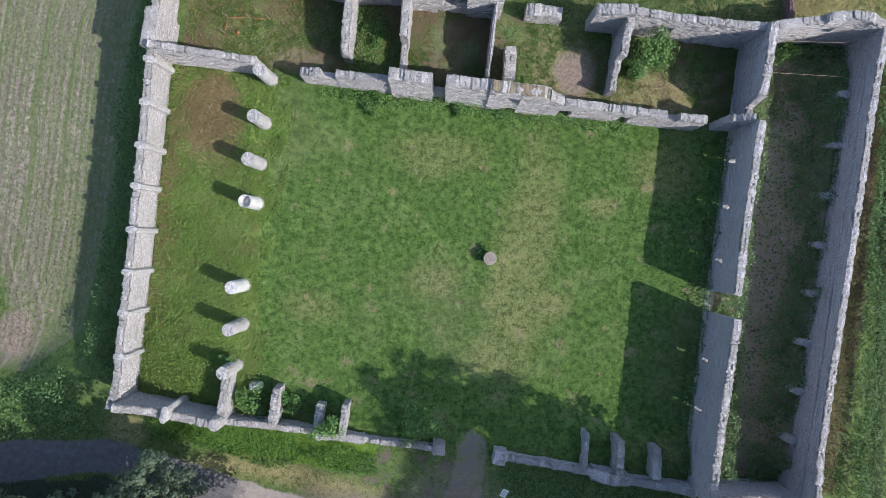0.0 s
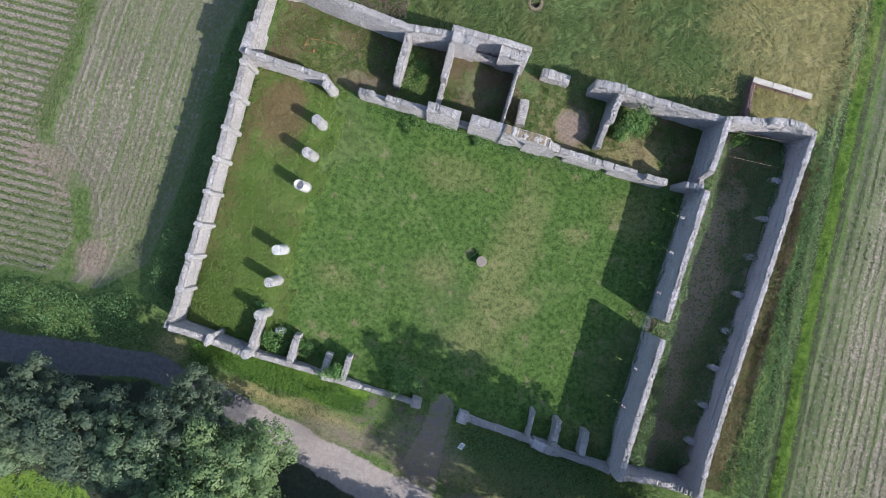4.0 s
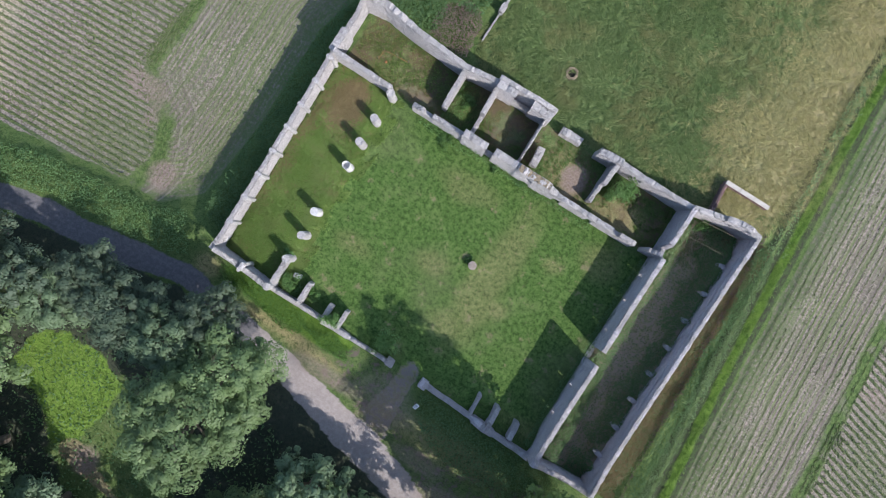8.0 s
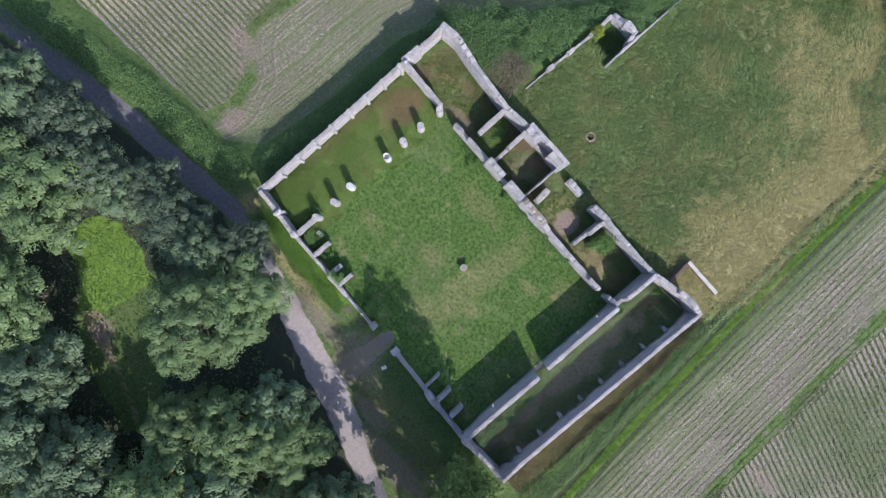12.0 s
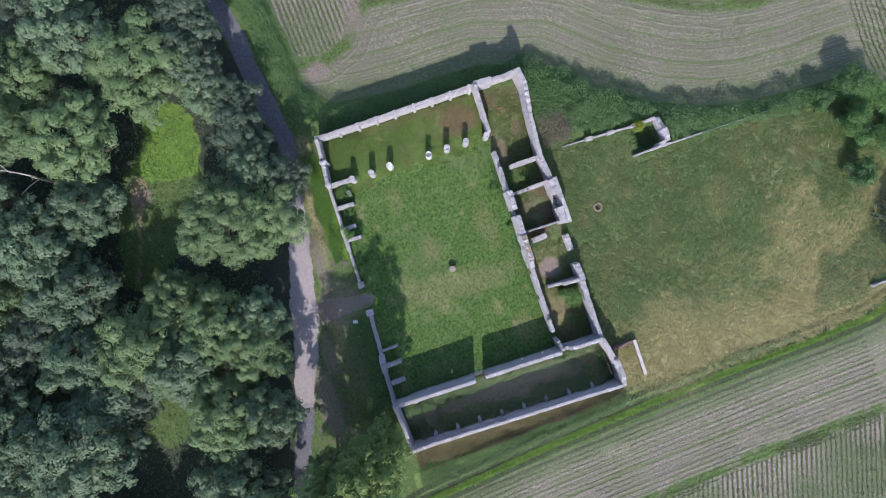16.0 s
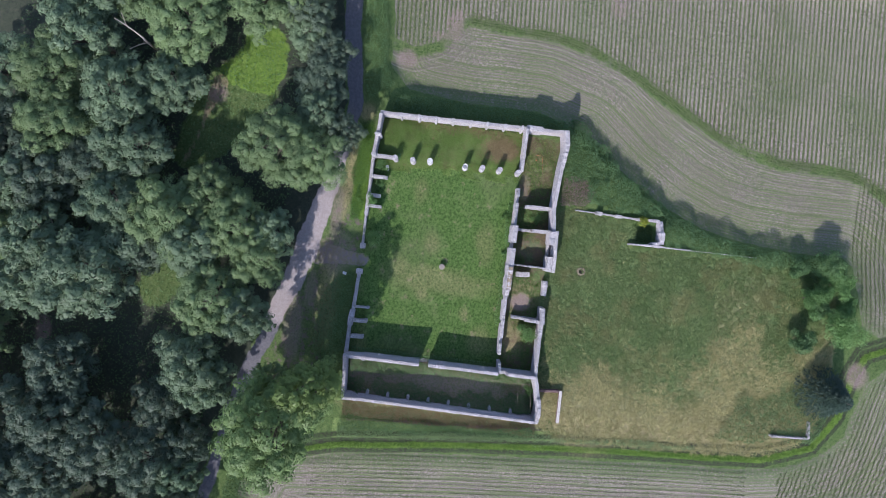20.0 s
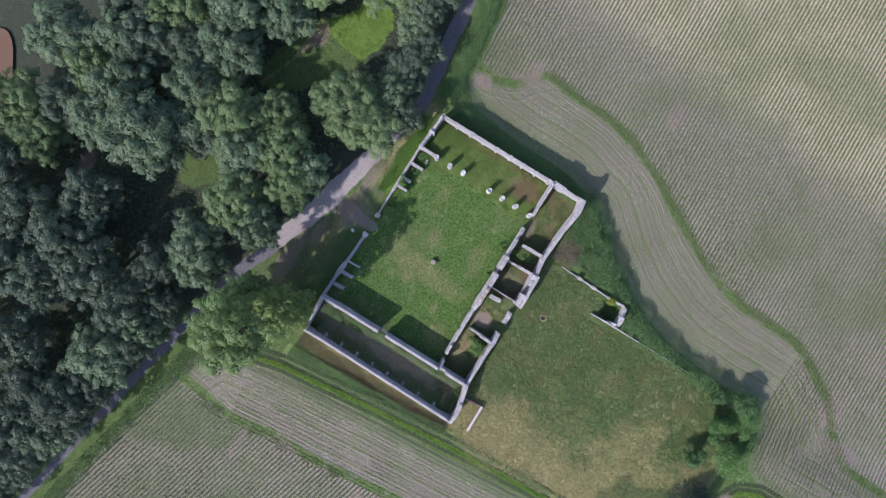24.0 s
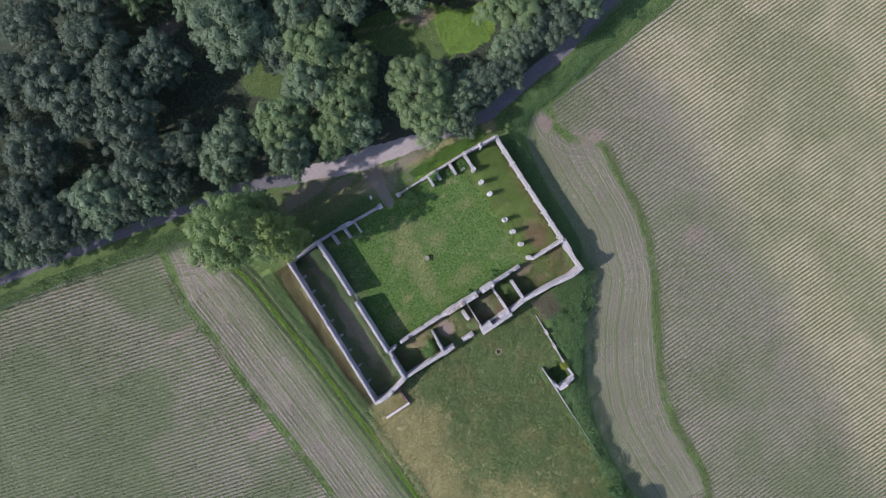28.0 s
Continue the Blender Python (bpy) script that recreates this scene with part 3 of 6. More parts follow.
for at, half, k in ((-2.4, 0.16, 0.6), (-4.0, 0.16, 0.5), (-2.75, 0.12, 0.45), (-4.35, 0.12, 0.45)):
    c_head = mixc(nt, mathn(nt, "MULTIPLY", band("head", at, half, 0.25), rng_map(nt, n_patch, 0.38, 0.6, 0.1, k)), c_head, (0.14, 0.112, 0.10) if half > 0.14 else (0.34, 0.285, 0.25))
c_earth = mixc(nt, rng_map(nt, n_tuft, 0.44, 0.6), (0.34, 0.26, 0.205), (0.26, 0.255, 0.135))
c_earth = mixc(nt, rng_map(nt, n_mid, 0.52, 0.66, 0, 0.6), c_earth, (0.37, 0.285, 0.22))
c_range = mixc(nt, rng_map(nt, n_patch, 0.42, 0.58), mixc(nt, rng_map(nt, n_tuft, 0.4, 0.6), (0.155, 0.112, 0.078), (0.125, 0.110, 0.058)), mixc(nt, rng_map(nt, n_wide, 0.4, 0.6), c_grass, c_meadow))
c_dry = cover((0.19, 0.16, 0.08), (0.39, 0.335, 0.17), (0.31, 0.255, 0.135), 0.6)
c_track = mixc(nt, rng_map(nt, n_tuft, 0.34, 0.68), (0.33, 0.29, 0.275), (0.41, 0.365, 0.345))
c_track = mixc(nt, rng_map(nt, n_clod, 0.54, 0.68, 0, 0.5), c_track, (0.25, 0.225, 0.21))
# asphalt grey of the track's ends, darkened for the overhanging trees' shade
c_shaded_tar = mixc(nt, rng_map(nt, n_tuft, 0.4, 0.66), (0.135, 0.132, 0.142), (0.19, 0.185, 0.195))
c_track = mixc(nt, mask("shaded_tar", True, 0.6), c_track, c_shaded_tar)
c_bare = mixc(nt, rng_map(nt, n_clod, 0.34, 0.66), (0.20, 0.150, 0.125), (0.33, 0.260, 0.225))
# brown earth and grass, kept dark so the colour carries the trees' shade
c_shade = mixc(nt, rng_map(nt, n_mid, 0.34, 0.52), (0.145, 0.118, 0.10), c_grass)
c_spur = mixc(nt, rng_map(nt, n_mid, 0.40, 0.60), c_earth, (0.20, 0.175, 0.17))
c_dry0 = cover((0.17, 0.15, 0.085), (0.30, 0.26, 0.15), (0.25, 0.225, 0.12), 0.6)
col = c_grass
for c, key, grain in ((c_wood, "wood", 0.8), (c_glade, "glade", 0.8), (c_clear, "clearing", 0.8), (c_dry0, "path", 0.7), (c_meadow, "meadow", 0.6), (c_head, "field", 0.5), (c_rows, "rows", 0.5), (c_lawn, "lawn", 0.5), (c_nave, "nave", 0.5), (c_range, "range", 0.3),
                      (c_earth, "alley", 0.4), (c_lush, "verge", 0.7), (c_strip, "bank", 0.6), (c_shade, "shaded_dirt", 0.7)):
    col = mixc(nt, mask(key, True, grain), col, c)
col = mixc(nt, mask("strip", True, 0.4), col, c_lush)
# dark lines along the strip: shade of grass and ditch put into the colour
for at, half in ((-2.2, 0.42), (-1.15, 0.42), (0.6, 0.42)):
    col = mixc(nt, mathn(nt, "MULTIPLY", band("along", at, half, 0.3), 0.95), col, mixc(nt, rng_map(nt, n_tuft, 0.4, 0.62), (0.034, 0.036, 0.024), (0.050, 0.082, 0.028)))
dry_f = mathn(nt, "MULTIPLY", mask("dry", False), rng_map(nt, n_tuft, 0.3, 0.6, 0.35, 1.0))
col = mixc(nt, dry_f, col, c_dry)
col = mixc(nt, mathn(nt, "MULTIPLY", mask("spur", True, 1.1), rng_map(nt, n_mid, 0.36, 0.58, 0.25, 0.9)), col, c_spur)
col = mixc(nt, mask("track", True, 0.7), col, c_track)
col = mixc(nt, mathn(nt, "MULTIPLY", mask("bare", False), rng_map(nt, n_tuft, 0.3, 0.6, 0.55, 1.0)), col, c_bare)
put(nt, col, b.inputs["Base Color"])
bump(nt, b, mathn(nt, "ADD", n_blade, mathn(nt, "MULTIPLY", n_tuft, 1.5)), 0.5, 0.08)
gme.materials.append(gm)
ground = tagged(new("ground", gme), "grass, bare soil, gravel track and woodland floor", "ground", kind="structure")


def gz(x, y):
    return float(ground_z(np.array([float(x)]), np.array([float(y)]))[0])


# ---------------------------------------------------------------- ruined walls
def stone_mesh(k):
    r = random.Random(k)
    bm = bmesh.new()
    bmesh.ops.create_cube(bm, size=1.0)
    bmesh.ops.bevel(bm, geom=bm.edges[:], offset=0.16, segments=1, affect="EDGES")
    for v in bm.verts:
        v.co += Vector((r.uniform(-1, 1), r.uniform(-1, 1), r.uniform(-1, 1))) * 0.1
    me = bpy.data.meshes.new("stone")
    bm.to_mesh(me)
    bm.free()
    return me


STONES = {m.name: [stone_mesh(k) for k in range(7)] for m in (CAP, OCHRE, WHITE_STONE)}
for m in (CAP, OCHRE, WHITE_STONE):
    for me in STONES[m.name]:
        me.materials.append(m)


def wall_arrays(p0, p1, th, base, prof, batter=0.0, course=0.19, jag=0.12, seed=0, off=0.0):
    """A stretch of masonry from p0 to p1: courses with recessed joints and a broken top. prof: (share of the length, height)."""
    r = np.random.default_rng(seed + 17)
    p0, p1 = np.array(p0, float), np.array(p1, float)
    ln = np.linalg.norm(p1 - p0)
    e = (p1 - p0) / ln
    nrm = np.array([-e[1], e[0]])
    n = max(2, int(ln / 0.3) + 1)
    s = np.linspace(0, ln, n)
    s[1:-1] += r.uniform(-0.08, 0.08, n - 2)
    h = np.interp(s / ln, [q[0] for q in prof], [q[1] for q in prof])
    top = base + h + (r.uniform(-jag, jag, n) if jag else 0)
    hmax = top.max() - base
    zs = [base]
    z = base
    while z < base + hmax:
        z2 = z + course * r.uniform(0.75, 1.25)
        zs += [z + 0.03, z2 - 0.03, z2]
        z = z2
    zs = np.array(zs)
    deep = np.array([0.0] + [0.0, 0.0, -0.05] * ((len(zs) - 1) // 3))
    cols = []
    for side in (1, -1):
        Z = np.minimum(zs[None, :], top[:, None] - 0.02)
        jit = r.normal(0, 0.022, Z.shape)
        jit[:, 1::3] += r.normal(0, 0.02, jit[:, 1::3].shape)
        half = th / 2 + batter * (1 - (Z - base) / max(hmax, 0.1)) + deep[None, :] + jit
        q = p0[None, None, :] + e * s[:, None, None] + nrm * (off + side * half)[:, :, None]
        cols.append(np.concatenate([q, Z[:, :, None]], 2))
    mid = np.concatenate([p0 + e * s[:, None] + nrm * off, (top + 0.03)[:, None]], 1)[:, None, :]
    ring = np.concatenate([cols[0], mid, cols[1][:, ::-1]], 1)
    m = ring.shape[1]
    ids = np.arange(n * m).reshape(n, m)
    F = np.stack([ids[:-1, :-1], ids[1:, :-1], ids[1:, 1:], ids[:-1, 1:]], -1).reshape(-1, 4)
    caps = []
    for k, flip in ((0, False), (n - 1, True)):
        for i in range(m // 2):
            q = [ids[k, i], ids[k, i + 1], ids[k, m - 2 - i], ids[k, m - 1 - i]]
            if q[1] != q[2]:
                caps.append(q[::-1] if flip else q)
    return ring.reshape(-1, 3), np.concatenate([F, np.array(caps, int)])


WALL_SEED = [0]


def wall(name, label, runs, mat=STONE, cap=CAP, stones=True, kind="structure", category="wall", stone_size=0.19):
    """A wall of one or more runs (p0, p1, thickness, base, profile[, batter]), with loose capping stones along its broken top."""
    pairs, tops = [], []
    for run in runs:
        p0, p1, th, base, prof = run[:5]
        WALL_SEED[0] += 1
        pairs.append(wall_arrays(p0, p1, th, base - (0.35 if base == 0 else 0), [(a, q + (0.35 if base == 0 else 0)) for a, q in prof], run[5] if len(run) > 5 else 0.0, jag=0.02 if len(run) > 6 else 0.12, seed=WALL_SEED[0]))
        if len(run) <= 6:
            tops.append(run)
    V, F = join(*pairs)
    ob = tagged(new(name, mesh_np(name, V, F)), label, category, kind=kind)
    ob.data.materials.append(mat)
    if stones:
        r = random.Random(WALL_SEED[0])
        for run in tops:
            (x0, y0), (x1, y1), th, base, prof = run[:5]
            ln = math.hypot(x1 - x0, y1 - y0)
            ang = math.atan2(y1 - y0, x1 - x0)
            s = 0.1
            while s < ln - 0.1:
                w = stone_size * r.uniform(0.5, 1.5)
                if r.random() < 0.88:
                    h = base + float(np.interp((s + w / 2) / ln, [q[0] for q in prof], [q[1] for q in prof]))
                    across = [0.0] if (th < 0.3 or r.random() < 0.3) else [-th * 0.25, th * 0.25]
                    for o in across:
                        st = new("stone", r.choice(STONES[cap.name]))
                        k = (s + w / 2) / ln
                        o2 = o + r.uniform(-0.04, 0.04)
                        tall = r.uniform(0.03, 0.13)
                        st.parent = ob
                        st.matrix_basis = Matrix.LocRotScale((x0 + (x1 - x0) * k - math.sin(ang) * o2, y0 + (y1 - y0) * k + math.cos(ang) * o2, h + tall * 0.1),
                                                             Euler((r.uniform(-0.12, 0.12), r.uniform(-0.12, 0.12), ang + r.uniform(-0.16, 0.16))),
                                                             (w, th / len(across) * r.uniform(0.78, 1.0), tall))
                s += w * 0.93
    return ob


def flat(h):
    return [(0, h), (1, h)]


def pier(parent, x, y, w, d, h, rz=0, mat=CAP, base=0.0, name="pier", taper=0.08):
    """A rounded engaged pier: a rough block with worn corners."""
    r = random.Random(int(x * 100 + y * 7))
    bm = bmesh.new()
    lv = max(3, int(h / 0.4))
    rings = []
    for i in range(lv + 1):
        k = i / lv
        sc = 1 - taper * k
        pts = []
        for a in range(10):
            t = 2 * math.pi * a / 10
            c, s_ = math.cos(t), math.sin(t)
            q = (abs(c) ** 3.2 + abs(s_) ** 3.2) ** (-1 / 3.2)
            pts.append(bm.verts.new((c * q * w / 2 * sc + r.uniform(-0.025, 0.025), s_ * q * d / 2 * sc + r.uniform(-0.025, 0.025), -0.3 + (h + 0.3) * k + (r.uniform(-0.05, 0.05) if i == lv else 0))))
        rings.append(pts)
    for a, b_ in zip(rings[:-1], rings[1:]):
        for i in range(10):
            bm.faces.new((a[i], a[(i + 1) % 10], b_[(i + 1) % 10], b_[i]))
    ctr = bm.verts.new((0, 0, h + 0.07))
    for i in range(10):
        bm.faces.new((rings[-1][i], rings[-1][(i + 1) % 10], ctr))
    ob = part(name, bm, mat, parent)
    ob.matrix_basis = pose(x, y, base, 0, 0, rz)
    return ob


W_Y = (-10.56, -7.64, -4.87, -2.04, 0.87, 3.59, 6.43, 9.3)
west = wall("wall_west", "long pale coursed stone wall with broken top and rounded piers", [
    ((-20.2, -13.9), (-20.6, 10.0), 0.46, 0, [(0, 3.3), (0.06, 2.8), (0.4, 2.65), (0.8, 2.6), (1, 2.7)]),
    ((-20.6, 10.0), (-20.62, 12.6), 0.8, 0, [(0, 3.2), (1, 3.0)]),
    ((-20.62, 12.6), (-20.65, 16.6), 0.5, 0, [(0, 2.7), (0.5, 2.5), (1, 3.4)])])
for y in W_Y:
    pier(west, -20.35 - 0.016 * y, y, 0.9, 0.5, 2.85, 0)
sw = wall("wall_south_west", "pale stone wall of the ruin beside the track", [((-19.9, -13.75), (-13.4, -14.3), 0.5, 0, [(0, 3.6), (0.3, 2.9), (0.7, 2.7), (1, 2.9)])])
pier(sw, -16.6, -13.9, 0.6, 1.2, 3.2, -6)
pier(sw, -13.35, -14.25, 0.8, 0.9, 3.0, -6)
wall("wall_south", "low broken stone wall with weeds along it", [
    ((-13.0, -14.45), (-6.7, -14.5), 0.42, 0, [(0, 1.7), (0.3, 1.3), (1, 1.2)]),
    ((-6.7, -14.45), (-3.5, -14.45), 0.55, 0, [(0, 2.1), (0.4, 1.7), (1, 1.8)]),
    ((-3.5, -14.45), (1.3, -14.45), 0.34, 0, [(0, 1.75), (0.5, 1.6), (1, 1.75)]),
    ((1.3, -14.4), (2.15, -14.4), 0.8, 0, [(0, 2.0), (1, 1.9)])])
for i, (x, y0, y1, th, h) in enumerate(((-13.28, -14.2, -11.1, 0.5, 2.1), (-9.87, -14.3, -11.75, 0.48, 1.8), (-6.72, -14.3, -12.55, 0.55, 1.7), (-4.95, -14.2, -12.2, 0.42, 2.2),
                                        (11.85, -14.5, -12.1, 0.3, 1.9), (14.1, -14.5, -12.2, 0.5, 2.4), (16.75, -14.5, -12.5, 0.58, 2.1))):
    wall("wall_partition_%d" % (i + 1), "short stone cross wall standing against the low wall", [((x, y0), (x - 0.05, y1), th, 0, [(0, h), (0.6, h * 0.95), (1, h * 0.8)])])
wall("wall_gate_east", "low grey stone wall beside the gateway", [
    ((5.55, -14.4), (6.4, -14.45), 0.95, 0, flat(2.0)),
    ((6.4, -14.45), (12.4, -14.7), 0.48, 0, [(0, 1.7), (0.5, 1.6), (1, 1.8)]),
    ((12.4, -14.75), (15.0, -14.95), 0.8, 0, [(0, 1.8), (0.5, 2.2), (1, 1.9)]),
    ((15.0, -14.95), (19.4, -15.0), 0.5, 0, [(0, 1.9), (0.6, 2.0), (1, 2.6)])], mat=GREY)


def slit_runs(x, ys, y0, y1, h, th, z0=0.75, z1=1.65, w=0.30):
    """Runs of a wall along y pierced by narrow slits."""
    out, a = [], y0
    for y in ys:
        out.append(((x, a), (x, y - w / 2), th, 0, flat(z1 + 0.05), 0.0, 1))
        out.append(((x, y - w / 2), (x, y + w / 2), th, 0, flat(z0), 0.0, 1))
        a = y + w / 2
    out.append(((x, a), (x, y1), th, 0, flat(z1 + 0.05), 0.0, 1))
    out.append(((x, y0), (x, y1), th, z1, [(0, h - z1), (0.45, h - z1 - 0.12), (1, h - z1 + 0.05)]))
    return out


ce = wall("wall_court_east", "tall grey stone wall with slit openings and a breach",
          slit_runs(19.66, (-9.65, -6.15), -15.1, -2.75, 4.25, 0.5) + [((19.66, -2.75), (19.66, -1.25), 0.6, 0, flat(0.1))] +
          slit_runs(19.66, (0.9, 4.65, 7.85), -1.25, 10.2, 3.85, 0.5) + [((19.66, 10.2), (19.6, 11.8), 0.5, 0, [(0, 3.9), (0.15, 2.2), (0.8, 2.2), (1, 3.6)]), ((19.6, 11.8), (19.6, 16.4), 0.5, 0, [(0, 3.6), (0.3, 3.9), (1, 3.9)])], mat=GREY)
for y in (-10.94, -7.54, -4.06, -0.68, 2.67, 6.05, 13.2):
    pier(ce, 20.05, y, 0.45, 0.4, 2.2, mat=GREY)
wall("wall_court_spur", "short grey stone wall end at the court's corner", [((18.0, 10.3), (19.4, 10.4), 0.5, 0, [(0, 3.0), (1, 3.7)])], mat=GREY)
eo = wall("wall_east", "long grey stone outer wall with an inner ledge and corbel piers", [
    ((26.42, -14.4), (26.62, 0), 0.44, 0, [(0, 4.4), (0.2, 3.9), (0.6, 3.8), (1, 3.8)]), ((26.62, 0), (26.87, 17.3), 0.44, 0, [(0, 3.8), (0.7, 3.7), (1, 3.8)]),
    ((26.27, -14.0), (26.43, 0), 0.24, 0, flat(3.0), 0.0, 1), ((26.43, 0), (26.66, 16.9), 0.24, 0, flat(3.0), 0.0, 1)], mat=GREY)
for y in (-10.72, -7.31, -3.95, -0.53, 2.83, 6.25, 9.72, 13.23):
    pier(eo, 25.92 + 0.014 * y, y, 0.95, 0.55, 1.85, mat=GREY)
wall("wall_south_east", "grey stone end wall with a sagging top", [((19.7, -14.9), (26.6, -14.5), 0.5, 0, [(0, 3.9), (0.25, 3.2), (0.5, 2.9), (0.75, 3.0), (1, 3.9)])], mat=GREY)
wall("wall_north_east", "stone end wall rising to a gable with a window hole", [
    ((19.6, 16.4), (22.9, 17.15), 0.55, 0, [(0, 3.6), (1, 3.8)]),
    ((22.9, 17.15), (24.2, 17.4), 0.6, 0, flat(2.0), 0.0, 1), ((22.9, 17.15), (24.2, 17.4), 0.6, 2.9, flat(1.3)),
    ((24.2, 17.4), (25.2, 17.45), 0.6, 0, [(0, 4.3), (1, 4.4)]), ((25.2, 17.45), (27.1, 17.3), 0.6, 0, [(0, 4.4), (1, 3.6)])])
wall("wall_north_range_east", "pale stone wall with a small window hole", [
    ((10.6, 16.3), (13.2, 16.3), 0.5, 0, [(0, 3.4), (1, 3.2)]), ((13.2, 16.3), (13.9, 16.3), 0.5, 0, flat(1.4), 0.0, 1), ((13.2, 16.3), (13.9, 16.3), 0.5, 2.1, flat(1.1)),
    ((13.9, 16.3), (19.5, 16.3), 0.5, 0, [(0, 3.2), (1, 3.5)])])
wall("wall_north_corner", "thick broken stone wall corner", [((8.3, 16.25), (10.8, 16.35), 0.75, 0, [(0, 3.0), (1, 3.4)])])
wall("wall_cross_east", "broken stone cross wall stepping down", [((10.6, 15.9), (10.55, 13.6), 0.5, 0, [(0, 3.2), (1, 2.7)]), ((10.55, 13.6), (10.45, 11.5), 0.42, 0, [(0, 1.7), (0.7, 1.3), (1, 1.6)])])
wall("wall_low_block", "fallen length of pale stone wall in the grass", [((3.9, 16.4), (6.4, 16.45), 0.8, 0, [(0, 1.3), (1, 1.1)])])
wall("wall_block_room", "squat rounded block of pale stonework", [((3.35, 11.5), (3.15, 13.6), 0.75, 0, [(0, 1.2), (0.8, 1.6), (1, 1.5)])])
wall("wall_fireplace", "thick pale stone wall with a tall recess between two piers", [
    ((-4.5, 16.75), (2.3, 17.0), 0.5, 0, [(0, 4.1), (0.7, 4.0), (1, 3.7)]),
    ((-4.3, 16.1), (-2.2, 16.15), 0.75, 0, flat(4.1)), ((-0.2, 16.2), (2.2, 16.3), 0.8, 0, [(0, 4.0), (1, 3.6)]), ((-2.2, 16.2), (-0.2, 16.2), 0.5, 0, flat(1.1))])
wall("wall_north_west", "tall bulging pale stone wall, ragged at its end", [
    ((-20.7, 16.3), (-18.2, 16.7), 0.65, 0, [(0, 4.3), (1, 4.4)]), ((-18.2, 16.7), (-14.3, 16.25), 0.6, 0, [(0, 4.4), (0.5, 4.2), (1, 3.8)]),
    ((-14.3, 16.25), (-8.0, 15.9), 0.55, 0, [(0, 3.8), (1, 3.5)]), ((-8.0, 15.9), (-4.4, 16.3), 0.55, 0, [(0, 3.5), (1, 3.8)])])
wall("wall_cross_west", "pale stone cross wall in the north range", [((-8.0, 15.6), (-7.95, 11.5), 0.5, 0, [(0, 2.8), (0.8, 2.5), (1, 2.0)])])
wall("wall_cross_middle", "stone cross wall, half fallen", [((-4.2, 15.8), (-4.1, 13.0), 0.5, 0, [(0, 3.3), (1, 2.6)]), ((-4.1, 13.0), (-4.05, 10.4), 0.4, 0, [(0, 1.0), (1, 1.2)])])
wall("wall_cross_thin", "thin low stone partition", [((1.75, 16.0), (1.8, 10.5), 0.2, 0, [(0, 2.9), (0.7, 2.5), (1, 1.6)])], stones=False)
wall("wall_nave_end", "pale stone wall ending at a column", [((-20.3, 10.05), (-13.5, 10.05), 0.45, 0, [(0, 3.6), (0.6, 3.2), (1, 2.9)])])
wall("wall_court_north", "pale coursed stone wall with doorways and battered blocks", [
    ((-10.8, 10.0), (-9.4, 10.0), 0.5, 0, [(0, 2.0), (1, 2.4)], 0.05), ((-9.4, 10.0), (-8.3, 10.0), 0.45, 0, flat(1.7), 0.05), ((-8.3, 10.0), (-4.6, 10.0), 0.5, 0, [(0, 2.4), (1, 2.8)], 0.06),
    ((-1.8, 10.1), (-0.9, 10.1), 0.4, 0, flat(1.3)),
    ((5.9, 10.0), (7.0, 10.0), 0.6, 0, [(0, 4.1), (0.5, 3.3), (1, 2.9)], 0.06), ((7.0, 10.0), (7.9, 10.0), 0.5, 1.5, flat(1.35)), ((7.9, 10.0), (11.2, 10.05), 0.5, 0, [(0, 2.8), (1, 2.7)], 0.06),
    ((11.2, 10.05), (11.9, 10.05), 0.5, 1.5, flat(1.2)), ((11.9, 10.05), (14.0, 10.1), 0.5, 0, flat(2.6), 0.06), ((14.0, 10.1), (14.9, 10.1), 0.5, 0, flat(1.8), 0.06), ((14.9, 10.1), (16.8, 10.15), 0.5, 0, [(0, 2.6), (1, 2.5)], 0.06)])
wall("wall_court_block_west", "battered block of pale coursed stone", [((-4.6, 10.05), (-1.8, 10.05), 0.7, 0, [(0, 4.2), (1, 4.0)], 0.18)])
wall("wall_court_block_middle", "battered block of pale coursed stone", [((-0.9, 10.1), (2.0, 10.1), 0.7, 0, [(0, 4.0), (1, 4.1)], 0.18)])
wall("wall_court_block_east", "battered stone block with a window and ochre lichen on top", [
    ((2.0, 10.05), (3.1, 10.05), 0.75, 0, [(0, 4.4), (1, 4.3)], 0.16), ((3.1, 10.05), (4.1, 10.05), 0.75, 1.0, flat(1.2), 0.12, 1), ((3.1, 10.05), (4.1, 10.05), 0.75, 3.1, flat(1.2)), ((4.1, 10.05), (5.9, 10.05), 0.75, 0, [(0, 4.3), (0.7, 4.3), (1, 4.0)], 0.16)], cap=OCHRE)

CONCRETE, nt, b = material("pale_concrete", 0.85)
put(nt, mixc(nt, rng_map(nt, noise_tex(nt, 0.5, 5, 0.7), 0.4, 0.65), mixc(nt, noise_tex(nt, 0.03, 3, 0.6), (0.50, 0.46, 0.42), (0.62, 0.58, 0.53)), (0.45, 0.42, 0.37)), b.inputs["Base Color"])
bump(nt, b, noise_tex(nt, 0.02, 3, 0.6), 0.3, 0.01)
